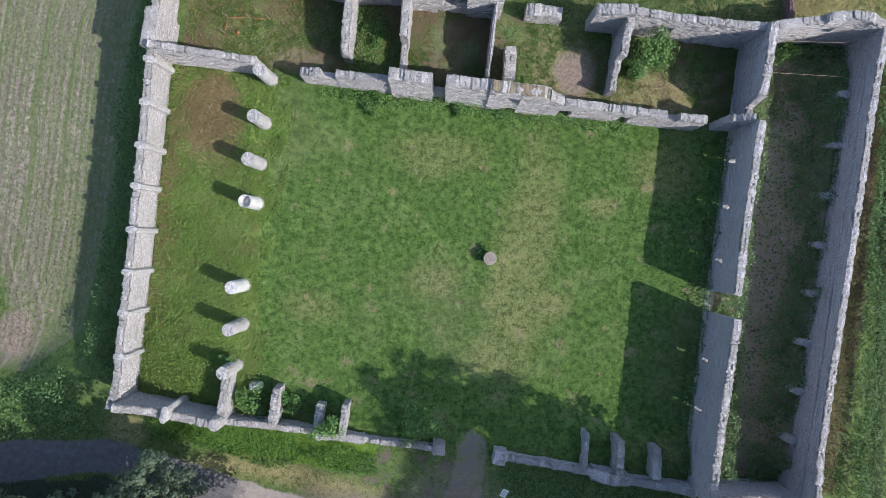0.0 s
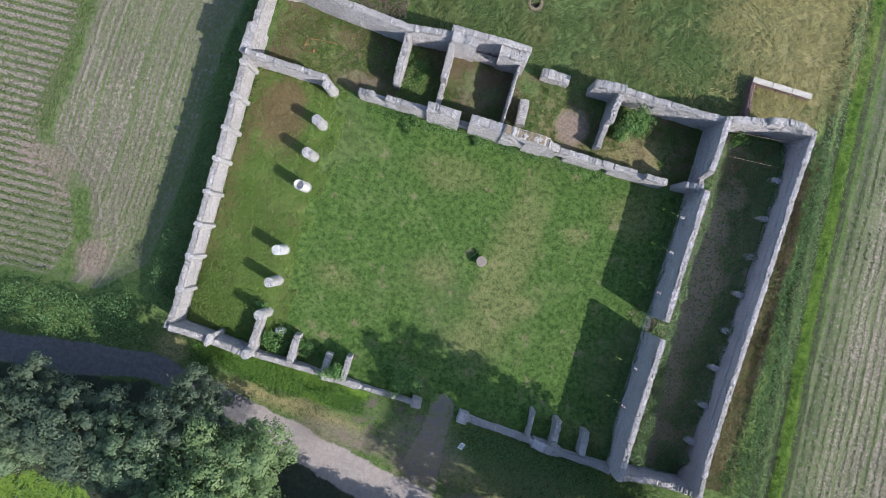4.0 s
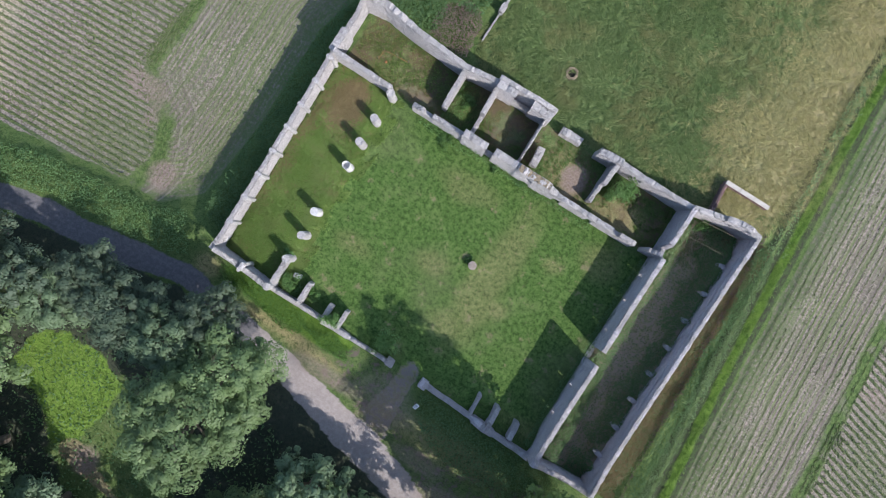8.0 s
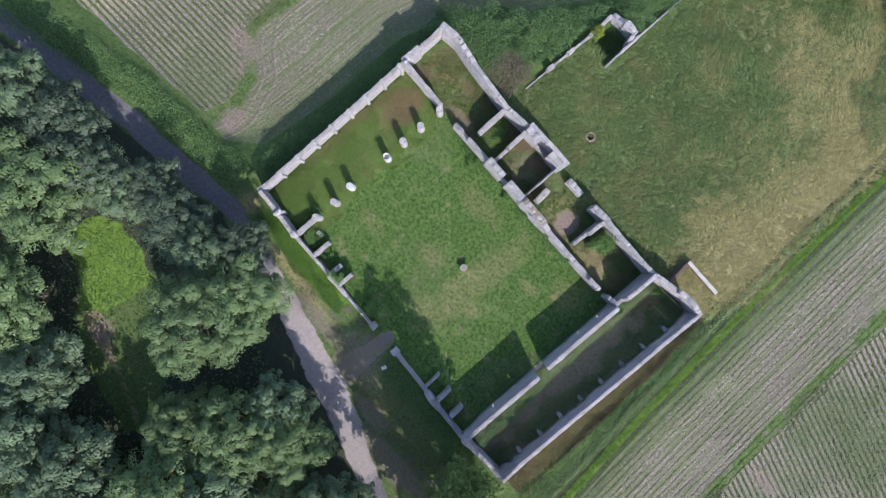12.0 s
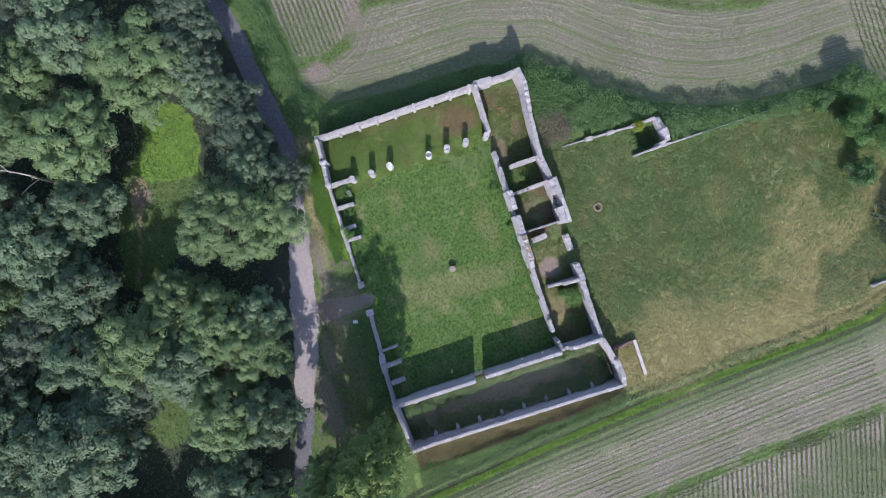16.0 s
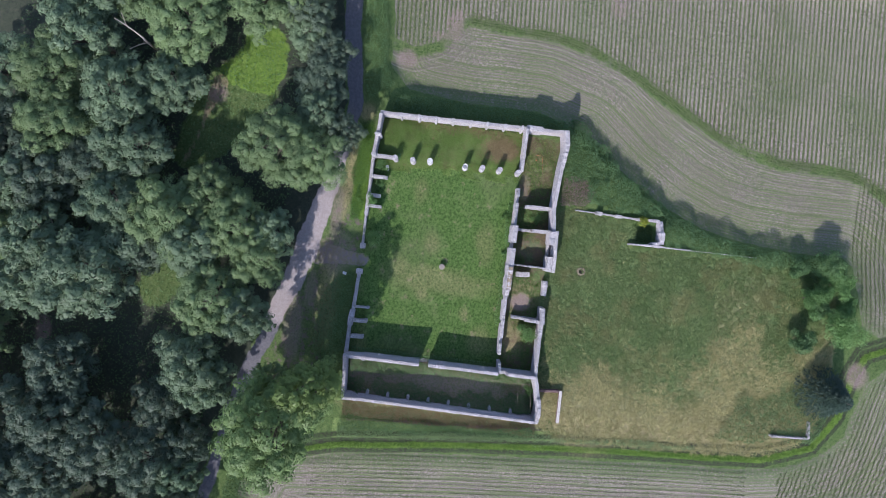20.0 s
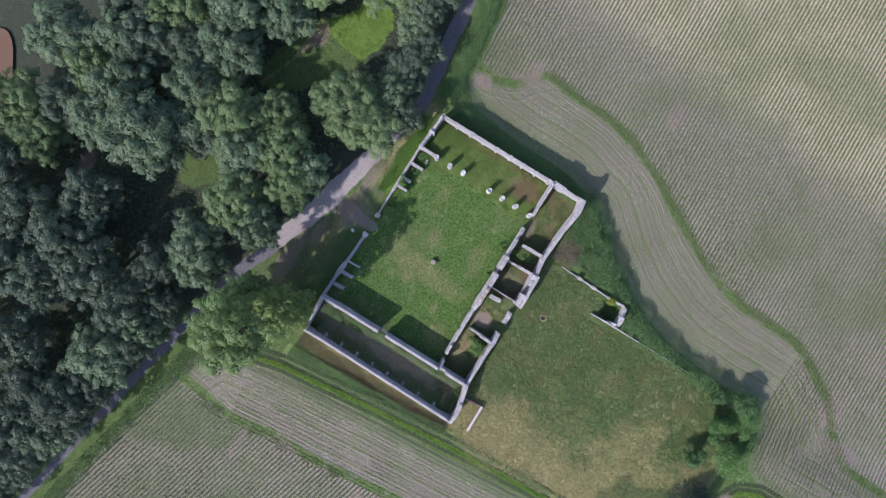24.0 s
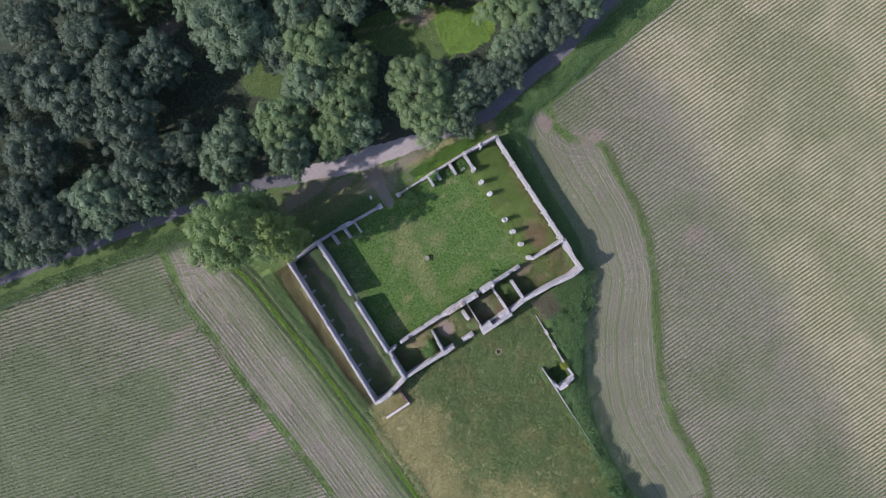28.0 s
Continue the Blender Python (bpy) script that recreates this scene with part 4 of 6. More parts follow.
# low brick pen outside the north-east corner
wall("wall_pen_return", "low dark brick wall", [((22.3, 17.9), (22.0, 21.1), 0.35, 0, flat(1.0))], RED_STONE, stones=False)
pen = wall("wall_pen", "low brick wall with a pale concrete coping", [((21.9, 21.35), (27.3, 21.42), 0.38, 0, flat(0.75))], RED_STONE, stones=False)
for k in range(3):
    bm = bmesh.new()
    bmesh.ops.create_cube(bm, size=1.0, matrix=Matrix.Diagonal((1.79, 0.48, 0.1, 1)))
    bmesh.ops.bevel(bm, geom=bm.edges[:], offset=0.02, segments=2, affect="EDGES")
    part("coping_slab", bm, CONCRETE, pen).matrix_basis = pose(22.8 + 1.815 * k, 21.37 + 0.025 * k, 0.88, 0, 0, 0.7)
# small tower ruin on the north bank, and the last wall by the far field
wall("wall_bank", "low pale stone wall along the bank", [((-8.5, 20.0), (-8.4, 25.0), 0.16, 0, [(0, 0.3), (1, 0.5)]), ((-8.4, 25.0), (-8.2, 30.4), 0.22, 0, [(0, 0.6), (1, 0.9)])], mat=GREY)
for x, y in ((-8.42, 24.0), (-8.32, 27.3)):
    wall("wall_bank_block", "pale stone block on the low bank wall", [((x, y - 0.5), (x + 0.05, y + 0.5), 0.5, 0, flat(1.1))])
wall("wall_tower", "broken square wall of a small ruined tower over a dark pit", [
    ((-8.2, 30.4), (-8.3, 33.9), 0.36, 0, [(0, 1.4), (0.5, 0.9), (1, 1.5)]), ((-8.3, 34.3), (-6.4, 34.5), 0.5, 0, [(0, 1.3), (0.5, 1.5), (1, 2.1)]), ((-6.4, 34.5), (-4.5, 34.7), 0.7, 0, [(0, 2.2), (0.6, 2.0), (1, 1.6)]), ((-4.6, 34.3), (-4.3, 33.2), 0.5, 0, [(0, 1.8), (1, 1.5)])], mat=GREY)
wall("wall_tower_south", "low pale stone wall running on from the tower", [((-3.95, 29.5), (-4.05, 32.0), 0.22, 0, [(0, 0.8), (1, 1.7)]), ((-4.05, 32.0), (-4.1, 34.9), 0.3, 0, [(0, 1.9), (1, 1.5)]), ((-4.1, 34.9), (-4.15, 41.8), 0.18, 0, [(0, 0.8), (1, 0.45)])], mat=GREY)
wall("wall_tower_footing", "last grassed-over stones of a low wall", [((-4.15, 42.0), (-4.25, 51.5), 0.09, 0, [(0, 0.35), (1, 0.25)])], mat=GREY, stones=False)
wall("wall_far", "low purple-grey stone wall at the meadow's end", [((25.2, 57.5), (24.9, 63.9), 0.28, 0, [(0, 0.9), (1, 0.9)]), ((24.9, 63.9), (22.1, 63.8), 0.3, 0, [(0, 0.9), (1, 0.6)])], mat=GREY)

# ---------------------------------------------------------------- columns and stones in the court
def column(x, y, h, r0, mat, label, hollow=False, lean=0.0):
    """A stump of a round pier, built of drums, with a broken top."""
    ob = thing("column", label, "column", (x, y, gz(x, y) - 0.15), "row of round piers")
    rr = random.Random(int((x + 50) * 100 + y * 31))
    z, k, n = 0.0, 0, 22
    while z < h - 0.05:
        dz = min(h - z, rr.uniform(0.5, 0.75))
        if h - z - dz < 0.25:
            dz = h - z
        last = z + dz >= h - 0.05
        bm = bmesh.new()
        rad = r0 * (1 - 0.06 * z / h) * rr.uniform(0.975, 1.025)
        rings = []
        for kk, (q, w) in enumerate(((0.0, 0.965), (0.06, 1.0), (0.5, 1.0), (0.94, 1.0), (1.0, 0.965))):
            rings.append([bm.verts.new((math.cos(2 * math.pi * a / n) * rad * w * rr.uniform(0.985, 1.012), math.sin(2 * math.pi * a / n) * rad * w * rr.uniform(0.985, 1.012),
                                        z + dz * q + (rr.uniform(-0.07, 0.03) if last and kk == 4 else 0))) for a in range(n)])
        for a, b_ in zip(rings[:-1], rings[1:]):
            for i in range(n):
                bm.faces.new((a[i], a[(i + 1) % n], b_[(i + 1) % n], b_[i]))
        inner = [bm.verts.new((v.co.x * 0.62, v.co.y * 0.62, v.co.z + (-0.55 if (hollow and last) else rr.uniform(-0.05, 0.05)))) for v in rings[-1]]
        for i in range(n):
            bm.faces.new((rings[-1][i], rings[-1][(i + 1) % n], inner[(i + 1) % n], inner[i]))
        bm.faces.new(inner)
        bm.faces.new(rings[0][::-1])
        part("drum", bm, mat, ob)
        z += dz
    bm = bmesh.new()
    bmesh.ops.create_cone(bm, cap_ends=True, segments=22, radius1=r0 * 1.2, radius2=r0 * 1.08, depth=0.24, matrix=Matrix.Translation((0, 0, 0.12)))
    part("plinth", bm, STONE, ob)
    return ob


for x, y, h, m, lab, hol in ((-13.2, -10.75, 2.75, CAP, "rough grey stone column stump at a wall end", False), (-13.2, -7.85, 2.7, CAP, "rough grey stone column stump in grass", False),
                             (-13.4, -5.05, 2.5, WHITE_STONE, "smooth white stone column stump in grass", False), (-13.2, 0.8, 2.65, WHITE_STONE, "white stone column stump with a hollow top", True),
                             (-13.3, 3.6, 2.7, CAP, "weathered stone column stump in dry grass", False), (-13.35, 6.5, 2.55, CAP, "weathered stone column stump in dry grass", False),
                             (-13.3, 9.58, 2.7, CAP, "stone column stump against a wall end", False)):
    column(x, y, h, 0.46, m, lab, hol)

fallen = thing("stone_block", "white dressed stone block lying by the low wall", "stone block", (-11.65, -12.05, gz(-11.65, -12.05)), rz=8)
bm = bmesh.new()
bmesh.ops.create_cube(bm, size=1.0, matrix=Matrix.Translation((0, 0, 0.3)) @ Matrix.Diagonal((0.85, 0.5, 0.7, 1)))
bmesh.ops.bevel(bm, geom=bm.edges[:], offset=0.06, segments=2, affect="EDGES")
for v in bm.verts:
    v.co += Vector((random.uniform(-1, 1), random.uniform(-1, 1), random.uniform(-1, 1))) * 0.02
part("block", bm, WHITE_STONE, fallen)
bm = bmesh.new()
bmesh.ops.create_cube(bm, size=1.0, matrix=Matrix.Translation((0.05, 0, 0.72)) @ Matrix.Diagonal((0.6, 0.42, 0.2, 1)))
bmesh.ops.bevel(bm, geom=bm.edges[:], offset=0.05, segments=2, affect="EDGES")
part("top_stone", bm, WHITE_STONE, fallen)


def lathe(profile, n=32, wob=0.0, seed=0):
    r = random.Random(seed)
    bm = bmesh.new()
    rings = [[bm.verts.new((math.cos(2 * math.pi * a / n) * (q + r.uniform(-wob, wob)), math.sin(2 * math.pi * a / n) * (q + r.uniform(-wob, wob)), z)) for a in range(n)] for q, z in profile]
    for a, b_ in zip(rings[:-1], rings[1:]):
        for i in range(n):
            bm.faces.new((a[i], a[(i + 1) % n], b_[(i + 1) % n], b_[i]))
    bm.faces.new(rings[-1])
    bm.faces.new(rings[0][::-1])
    return bm


well = thing("stone_well", "round stone well head with a grooved capping slab", "well", (3.66, -0.97, gz(3.66, -0.97) - 0.05))
part("drum", lathe([(0.40, -0.2), (0.40, 0.62), (0.38, 0.66)], 28, 0.008, 3), STONE, well)
part("capping_slab", lathe([(0.40, 0.66), (0.46, 0.68), (0.47, 0.76), (0.45, 0.80), (0.36, 0.805), (0.35, 0.79), (0.32, 0.79), (0.31, 0.805), (0.16, 0.81), (0.15, 0.79), (0.12, 0.79), (0.11, 0.81), (0.02, 0.81)], 32, 0.004, 4),
     stone_material("buff_slab", (0.46, 0.40, 0.35), (0.32, 0.27, 0.23), (0.36, 0.31, 0.25), False), well, "buff stone slab with ring grooves")
# near-black colour of a shallow disc that stands for the shaft's unlit depth
shaft_shade, nt, b = material("painted_shaft_shade", 0.8)
put(nt, mixc(nt, noise_tex(nt, 0.1), (0.018, 0.016, 0.014), (0.035, 0.03, 0.026)), b.inputs["Base Color"])
ring = thing("well_ring", "low ring of stones round a dark shaft in the meadow", "well", (1.6, 22.4, gz(1.6, 22.4)))
for k in range(14):
    a = 2 * math.pi * k / 14
    st = new("stone", STONES[OCHRE.name][k % 7])
    st.parent = ring
    st.matrix_basis = Matrix.LocRotScale((0.55 * math.cos(a), 0.55 * math.sin(a), 0.12), Euler((0.1, 0, a)), (0.27, 0.24, 0.4))
part("shaft_shade_disc", lathe([(0.52, -0.1), (0.52, 0.03)], 20), shaft_shade, ring, "near-black disc painted as the shaft's shade")

# information board outside the gate
paint, nt, b = material("white_board", 0.5)
put(nt, mixc(nt, noise_tex(nt, 0.3), (0.72, 0.74, 0.72), (0.80, 0.81, 0.79)), b.inputs["Base Color"])
wood, nt, b = material("grey_timber", 0.85)
put(nt, mixc(nt, noise_tex(nt, 0.05, 4, 0.7, stretch=(4, 4, 0.4)), (0.16, 0.13, 0.10), (0.28, 0.24, 0.20)), b.inputs["Base Color"])
ink, nt, b = material("printed_bar", 0.6)
put(nt, (0.15, 0.22, 0.30), b.inputs["Base Color"])
board = thing("information_board", "tilted white information board on two posts", "sign", (6.55, -16.75, gz(6.5, -16.75)), rz=-14)
bm = bmesh.new()
bmesh.ops.create_cube(bm, size=1.0, matrix=Matrix.Translation((0, 0, 1.1)) @ Matrix.Rotation(radians(28), 4, "X") @ Matrix.Diagonal((0.42, 0.78, 0.03, 1)))
bmesh.ops.bevel(bm, geom=bm.edges[:], offset=0.008, segments=2, affect="EDGES")
panel = part("panel", bm, paint, board)
for k in range(4):
    bm = bmesh.new()
    bmesh.ops.create_cube(bm, size=1.0, matrix=Matrix.Translation((0, 0, 1.1)) @ Matrix.Rotation(radians(28), 4, "X") @ Matrix.Translation((-0.03 * (k % 2), 0.2 - 0.13 * k, 0.018)) @ Matrix.Diagonal((0.3, 0.035, 0.006, 1)))
    part("text_bar", bm, ink, panel)
for sx in (-0.18, 0.18):
    bm = bmesh.new()
    bmesh.ops.create_cube(bm, size=1.0, matrix=Matrix.Translation((sx, 0, 0.42)) @ Matrix.Diagonal((0.08, 0.08, 1.28, 1)))
    bmesh.ops.bevel(bm, geom=bm.edges[:], offset=0.01, segments=1, affect="EDGES")
    part("post", bm, wood, board)

# white notice fixed to the tall wall
notice = thing("notice_board", "small white notice panel fixed to a stone wall", "sign", (20.12, -11.9, 3.3))
bm = bmesh.new()
bmesh.ops.create_cube(bm, size=1.0, matrix=Matrix.Rotation(radians(-50), 4, "Y") @ Matrix.Diagonal((0.32, 0.62, 0.02, 1)))
bmesh.ops.bevel(bm, geom=bm.edges[:], offset=0.006, segments=1, affect="EDGES")
part("panel", bm, paint, notice)
bm = bmesh.new()
bmesh.ops.create_cube(bm, size=1.0, matrix=Matrix.Translation((-0.12, 0, 0)) @ Matrix.Diagonal((0.24, 0.08, 0.06, 1)))
part("bracket", bm, wood, notice)

# orange safety netting round a soft spot in the north range
orange, nt, b = material("orange_netting", 0.6)
put(nt, mixc(nt, noise_tex(nt, 0.2), (0.40, 0.15, 0.07), (0.48, 0.21, 0.11)), b.inputs["Base Color"])
net = thing("safety_netting", "sagging orange plastic safety netting on short stakes", "barrier", (0, 0, 0))
NET = [(-16.9, 12.4), (-16.8, 13.5), (-15.3, 13.7), (-13.9, 13.8)]
for (x0, y0), (x1, y1) in zip(NET[:-1], NET[1:]):
    bm = bmesh.new()
    n, rows_n = 36, 3
    grid = [[bm.verts.new((x0 + (x1 - x0) * i / n + 0.07 * j / rows_n, y0 + (y1 - y0) * i / n - 0.045 * j / rows_n, gz(x0, y0) + 0.25 + j * 0.02 - 0.12 * math.sin(math.pi * i / n) * j / rows_n)) for i in range(n + 1)] for j in range(rows_n + 1)]
    for j in range(rows_n):
        for i in range(n):
            if i % 3 == 0 or j % 3 == 0:
                bm.faces.new((grid[j][i], grid[j][i + 1], grid[j + 1][i + 1], grid[j + 1][i]))
    part("net", bm, orange, net)
for x, y in NET:
    part("stake", lathe([(0.03, -0.2), (0.03, 0.95), (0.015, 1.0)], 8), wood, net).matrix_basis = pose(x, y, gz(x, y))
rag = thing("orange_cone_base", "fallen orange plastic piece in the grass", "barrier", (-16.0, 12.6, gz(-16, 12.6) + 0.05))
part("shell", lathe([(0.15, 0.0), (0.14, 0.04), (0.06, 0.07), (0.03, 0.12)], 14, 0.01, 5), orange, rag)

# tie rods across the east alley
steel, nt, b = material("pale_steel", 0.5)
put(nt, mixc(nt, noise_tex(nt, 0.3), (0.26, 0.20, 0.15), (0.36, 0.29, 0.22)), b.inputs["Base Color"])
bm = bmesh.new()
bmesh.ops.create_cone(bm, cap_ends=True, segments=8, radius1=0.012, radius2=0.012, depth=6.6, matrix=Matrix.Rotation(radians(90), 4, "Y"))
rod = tagged(new("tie_rod", bpy.data.meshes.new("tie_rod")), "thin rusty steel tie rod between two walls", "rod")
bm.to_mesh(rod.data)
bm.free()
rod.data.materials.append(steel)
rod.matrix_basis = pose(23.2, 14.0, 2.4, 0, 0, 4)
copy_thing(rod, pose(23.3, 16.15, 2.6, 0, 0, 6))

# ---------------------------------------------------------------- trees
def limb(bm, a, b_, r0, r1, n=7, bend=0.3, seed=0):
    """A tapered, bent limb from a to b_."""
    r = random.Random(seed)
    a, b_ = Vector(a), Vector(b_)
    off = Vector((r.uniform(-1, 1), r.uniform(-1, 1), r.uniform(-0.3, 0.6))) * bend
    rings = []
    for k in range(6):
        t = k / 5
        c = a.lerp(b_, t) + off * math.sin(math.pi * t)
        q = (b_ - a).to_track_quat("Z", "Y")
        rad = r0 + (r1 - r0) * t
        rings.append([bm.verts.new(c + q @ Vector((math.cos(2 * math.pi * i / n) * rad, math.sin(2 * math.pi * i / n) * rad, 0))) for i in range(n)])
    for u, v in zip(rings[:-1], rings[1:]):
        for i in range(n):
            bm.faces.new((u[i], u[(i + 1) % n], v[(i + 1) % n], v[i]))
    bm.faces.new(rings[-1])


def crown_arrays(r, h, puffs, per, leaf, seed, flatness=0.40, low=-0.35):
    """Leaves in clumps over an uneven dome, with gaps between the clumps."""
    g = np.random.default_rng(seed)
    cz, rz = h * 0.60, h * flatness
    u = g.uniform(low, 1.0, puffs * 3)
    a = g.uniform(0, 2 * np.pi, puffs * 3)
    lob = 0.84 + 0.16 * np.sin(a * g.integers(3, 5) + g.uniform(0, 6)) + 0.10 * np.sin(a * 7 + g.uniform(0, 6))
    s = np.sqrt(1 - u * u)
    rad = g.uniform(0.66, 1.06, puffs * 3)
    C = np.stack([np.cos(a) * s * r * lob * rad, np.sin(a) * s * r * lob * rad, cz + u * rz * rad], 1)
    keep = []
    pr = r * 0.25
    for i in range(len(C)):
        if len(keep) < puffs and all(np.linalg.norm(C[i] - C[j]) > pr * 1.2 for j in keep):
            keep.append(i)
    C = C[keep]
    R = pr * g.uniform(0.7, 1.3, len(C))
    per = int(per * puffs / len(C))
    n = len(C) * per
    ci = np.repeat(np.arange(len(C)), per)
    sprays = g.normal(size=(len(C), 13, 3))
    sprays /= np.linalg.norm(sprays, axis=2, keepdims=True)
    sprays[:, :, 2] = np.where(sprays[:, :, 2] < -0.2, -sprays[:, :, 2], sprays[:, :, 2])
    d = g.normal(size=(n, 3))
    d /= np.linalg.norm(d, axis=1, keepdims=True)
    d[:, 2] = np.where(d[:, 2] < -0.1, -d[:, 2], d[:, 2])
    at = sprays[ci, g.integers(0, 13, n)]
    P = C[ci] + (at * 0.78 + d * g.uniform(0.25, 0.44, n)[:, None]) * R[ci][:, None] * np.array([1, 1, 0.85])
    d = d * 0.75 + at * 0.5
    out = d + g.normal(size=(n, 3)) * 0.55
    out[:, 2] -= 0.15
    roll = d + g.normal(size=(n, 3)) * 0.16 + np.array([0, 0, 0.08])
    D = np.cross(roll, g.normal(size=(n, 3)))
    D = D / np.linalg.norm(D, axis=1, keepdims=True) + out * 0.08
    S = np.cross(D, roll)
    S /= np.linalg.norm(S, axis=1, keepdims=True) + 1e-9
    L, W = (leaf * g.uniform(0.7, 1.3, n))[:, None], (leaf * g.uniform(0.35, 0.6, n))[:, None]
    V = np.stack([P - D * L * 0.4 - S * W, P - D * L * 0.4 + S * W, P + D * L * 0.6], 1).reshape(-1, 3)
    return V, np.arange(3 * n).reshape(n, 3), C


def tree(label, mat, r, h, seed, puffs=84, per=185, leaf=0.27, flatness=0.40, low=-0.35):
    """A tree at the origin: trunk with limbs, and crown."""
    ob = thing("tree", label, "tree", group="woodland trees")
    V, F, C = crown_arrays(r, h, puffs, per, leaf, seed, flatness, low)
    bm = bmesh.new()
    limb(bm, (0, 0, -0.6), (0.1, 0.05, h * 0.62), 0.034 * h, 0.014 * h, 9, 0.2, seed)
    rr = random.Random(seed)
    for k in range(11):
        c = C[rr.randrange(len(C))]
        limb(bm, (0.05, 0.02, h * rr.uniform(0.28, 0.55)), (c[0] * 0.92, c[1] * 0.92, c[2] - 0.2), 0.012 * h, 0.003 * h, 6, 0.6, seed + k)
    part("trunk", bm, BARK, ob)
    part("crown", mesh_np("crown", V, F), mat, ob)
    return ob


OAK = "broad oak tree with a lumpy green crown"
PROTO = {"o1": tree(OAK, LEAF_OAK, 5, 13, 1, 88, 300, 0.20), "o2": tree(OAK, LEAF_OAK, 5, 13, 2, 88, 300, 0.20), "d1": tree("dark green woodland tree with a dense crown", LEAF_DARK, 5, 13, 3), "d2": tree("dark green woodland tree with a dense crown", LEAF_DARK, 5, 13, 4),
         "g1": tree("grey-green woodland tree with a rounded crown", LEAF_GREY, 5, 13, 5), "g2": tree("grey-green woodland tree with a rounded crown", LEAF_GREY, 5, 13, 6),
         "y1": tree("tall yellow-green tree beside the track", LEAF_YELL2, 4.1, 21, 9, 120, 190, 0.28, 0.42, -0.95), "l1": tree("tall light green ash tree beside the track", LEAF_LIGHT, 6.4, 22, 8, 180, 215, 0.27, 0.42, -0.95)}
TREES = [("o1", -11.8, -28.2, 5.6, 12), ("o2", -11.2, -22.8, 4.6, 10.5), ("d1", -15.8, -18.9, 2.8, 8.5), ("g1", -18.2, -23.4, 3.5, 9), ("d2", -23.6, -23.2, 3.8, 8), ("d1", -28.4, -22.6, 3.2, 7), ("g1", -31, -26.4, 3.4, 7),
         ("o1", -28.9, -44.0, 5.8, 13), ("g1", -20.0, -45.6, 4.4, 11), ("o1", -33.5, -52.5, 5, 13), ("g2", -25.1, -59.5, 5.2, 13), ("o2", -19, -63, 5.4, 13), ("g1", -16.9, -53.7, 5.6, 12.5), ("g2", -9.9, -50.6, 5.4, 12),
         ("o2", -11, -62, 5.2, 13), ("d1", -3.4, -63.6, 5.2, 12), ("d2", -5.8, -57.4, 4.6, 10), ("g1", -0.8, -52, 4.8, 12), ("o2", 0.7, -43.5, 5.6, 12.5), ("o1", -4, -38.4, 4, 10), ("g1", 5.2, -39.8, 4.8, 12), ("o1", 1.0, -33.2, 4.8, 11.5),
         ("g2", 1.4, -28.5, 3.6, 9.5), ("o2", 5.6, -29.6, 4.1, 10.5), ("g1", 10.3, -54.7, 7.0, 14), ("g2", 7, -62, 5.4, 13), ("d1", 6, -46.5, 3.6, 9.5), ("o1", 12.6, -35.6, 5.2, 12.5), ("g2", 14.4, -30.4, 3.9, 12), ("g1", 22.8, -37.6, 5.0, 12.5),
         ("g2", 26.0, -35.6, 3.8, 11), ("l1", 29.3, -23.2, 6.9, 22), ("y1", 23.0, -18.0, 4.0, 20), ("o2", 24.3, -25.6, 2.6, 9), ("d1", 25.6, -58, 4.6, 11), ("d2", 33.8, -57.8, 5.2, 12.5), ("d1", 36.2, -50.2, 5.2, 13), ("d2", 30.2, -42, 4.0, 10), ("d1", 38.7, -42.6, 4.5, 12.5),
         ("g2", 40.6, -38.2, 3.4, 11), ("d1", 42.2, -57.7, 4.8, 12), ("g1", 48.6, -41.6, 5.4, 12), ("d1", 54, -41.0, 3.9, 10), ("d2", 43.8, -38.8, 3.7, 10.5), ("g2", 65, -43.6, 4.6, 11), ("d1", 35.2, -37.6, 3.4, 10), ("d2", 59.2, -43.0, 5.2, 12), ("d1", 43.7, -64.7, 5.8, 12), ("d2", 34.2, -66.8, 5.0, 12), ("d1", 53, -55.6, 5.0, 12),
         ("d2", 58.7, -49.5, 4.6, 11), ("d2", 41.7, -75, 5, 12), ("d1", -35, -26.6, 4.0, 10), ("d2", -40.6, -24.9, 4.0, 10), ("g1", -46.5, -26.4, 4.0, 11), ("g2", 3.7, -76, 5.8, 12), ("g1", -1, -67, 4.8, 12),
         ("o1", 6, -70, 4.2, 11), ("d1", 14, -70.5, 4.6, 10), ("g1", 13.4, -64.4, 4.6, 12), ("o2", 21.9, -72, 4.4, 10), ("d2", 29.5, -74, 5, 12), ("d1", 72, -45.8, 4.6, 11), ("g1", 79.5, -47.6, 4.8, 11), ("d2", 88, -49.6, 5, 12), ("d1", 97, -51.6, 5, 12), ("g2", 76, -56, 5.4, 12), ("d2", 87, -60, 5.4, 12), ("d1", 60, -66, 5.2, 12), ("o1", 27, -79.5, 4.4, 11), ("o2", 17.5, -78.4, 4.6, 11), ("d1", 33, -76, 3.6, 10), ("o2", -35.6, -32.8, 6.2, 12), ("o2", -39, -49, 5.5, 12), ("g2", -42, -40, 5.5, 12), ("g1", -33, -56, 5.5, 13),
         ("d1", 66, -48, 5, 12), ("d2", 72, -52, 5.5, 12), ("g1", 66, -58, 5.5, 12), ("d2", 50, -68, 5.5, 12), ("d2", -8.0, -71.5, 5.5, 12), ("g2", -18, -72, 5.5, 12), ("g1", -55, -32, 5, 11), ("d1", -52, -44, 5.5, 12)]
first = set()
rr = random.Random(4)
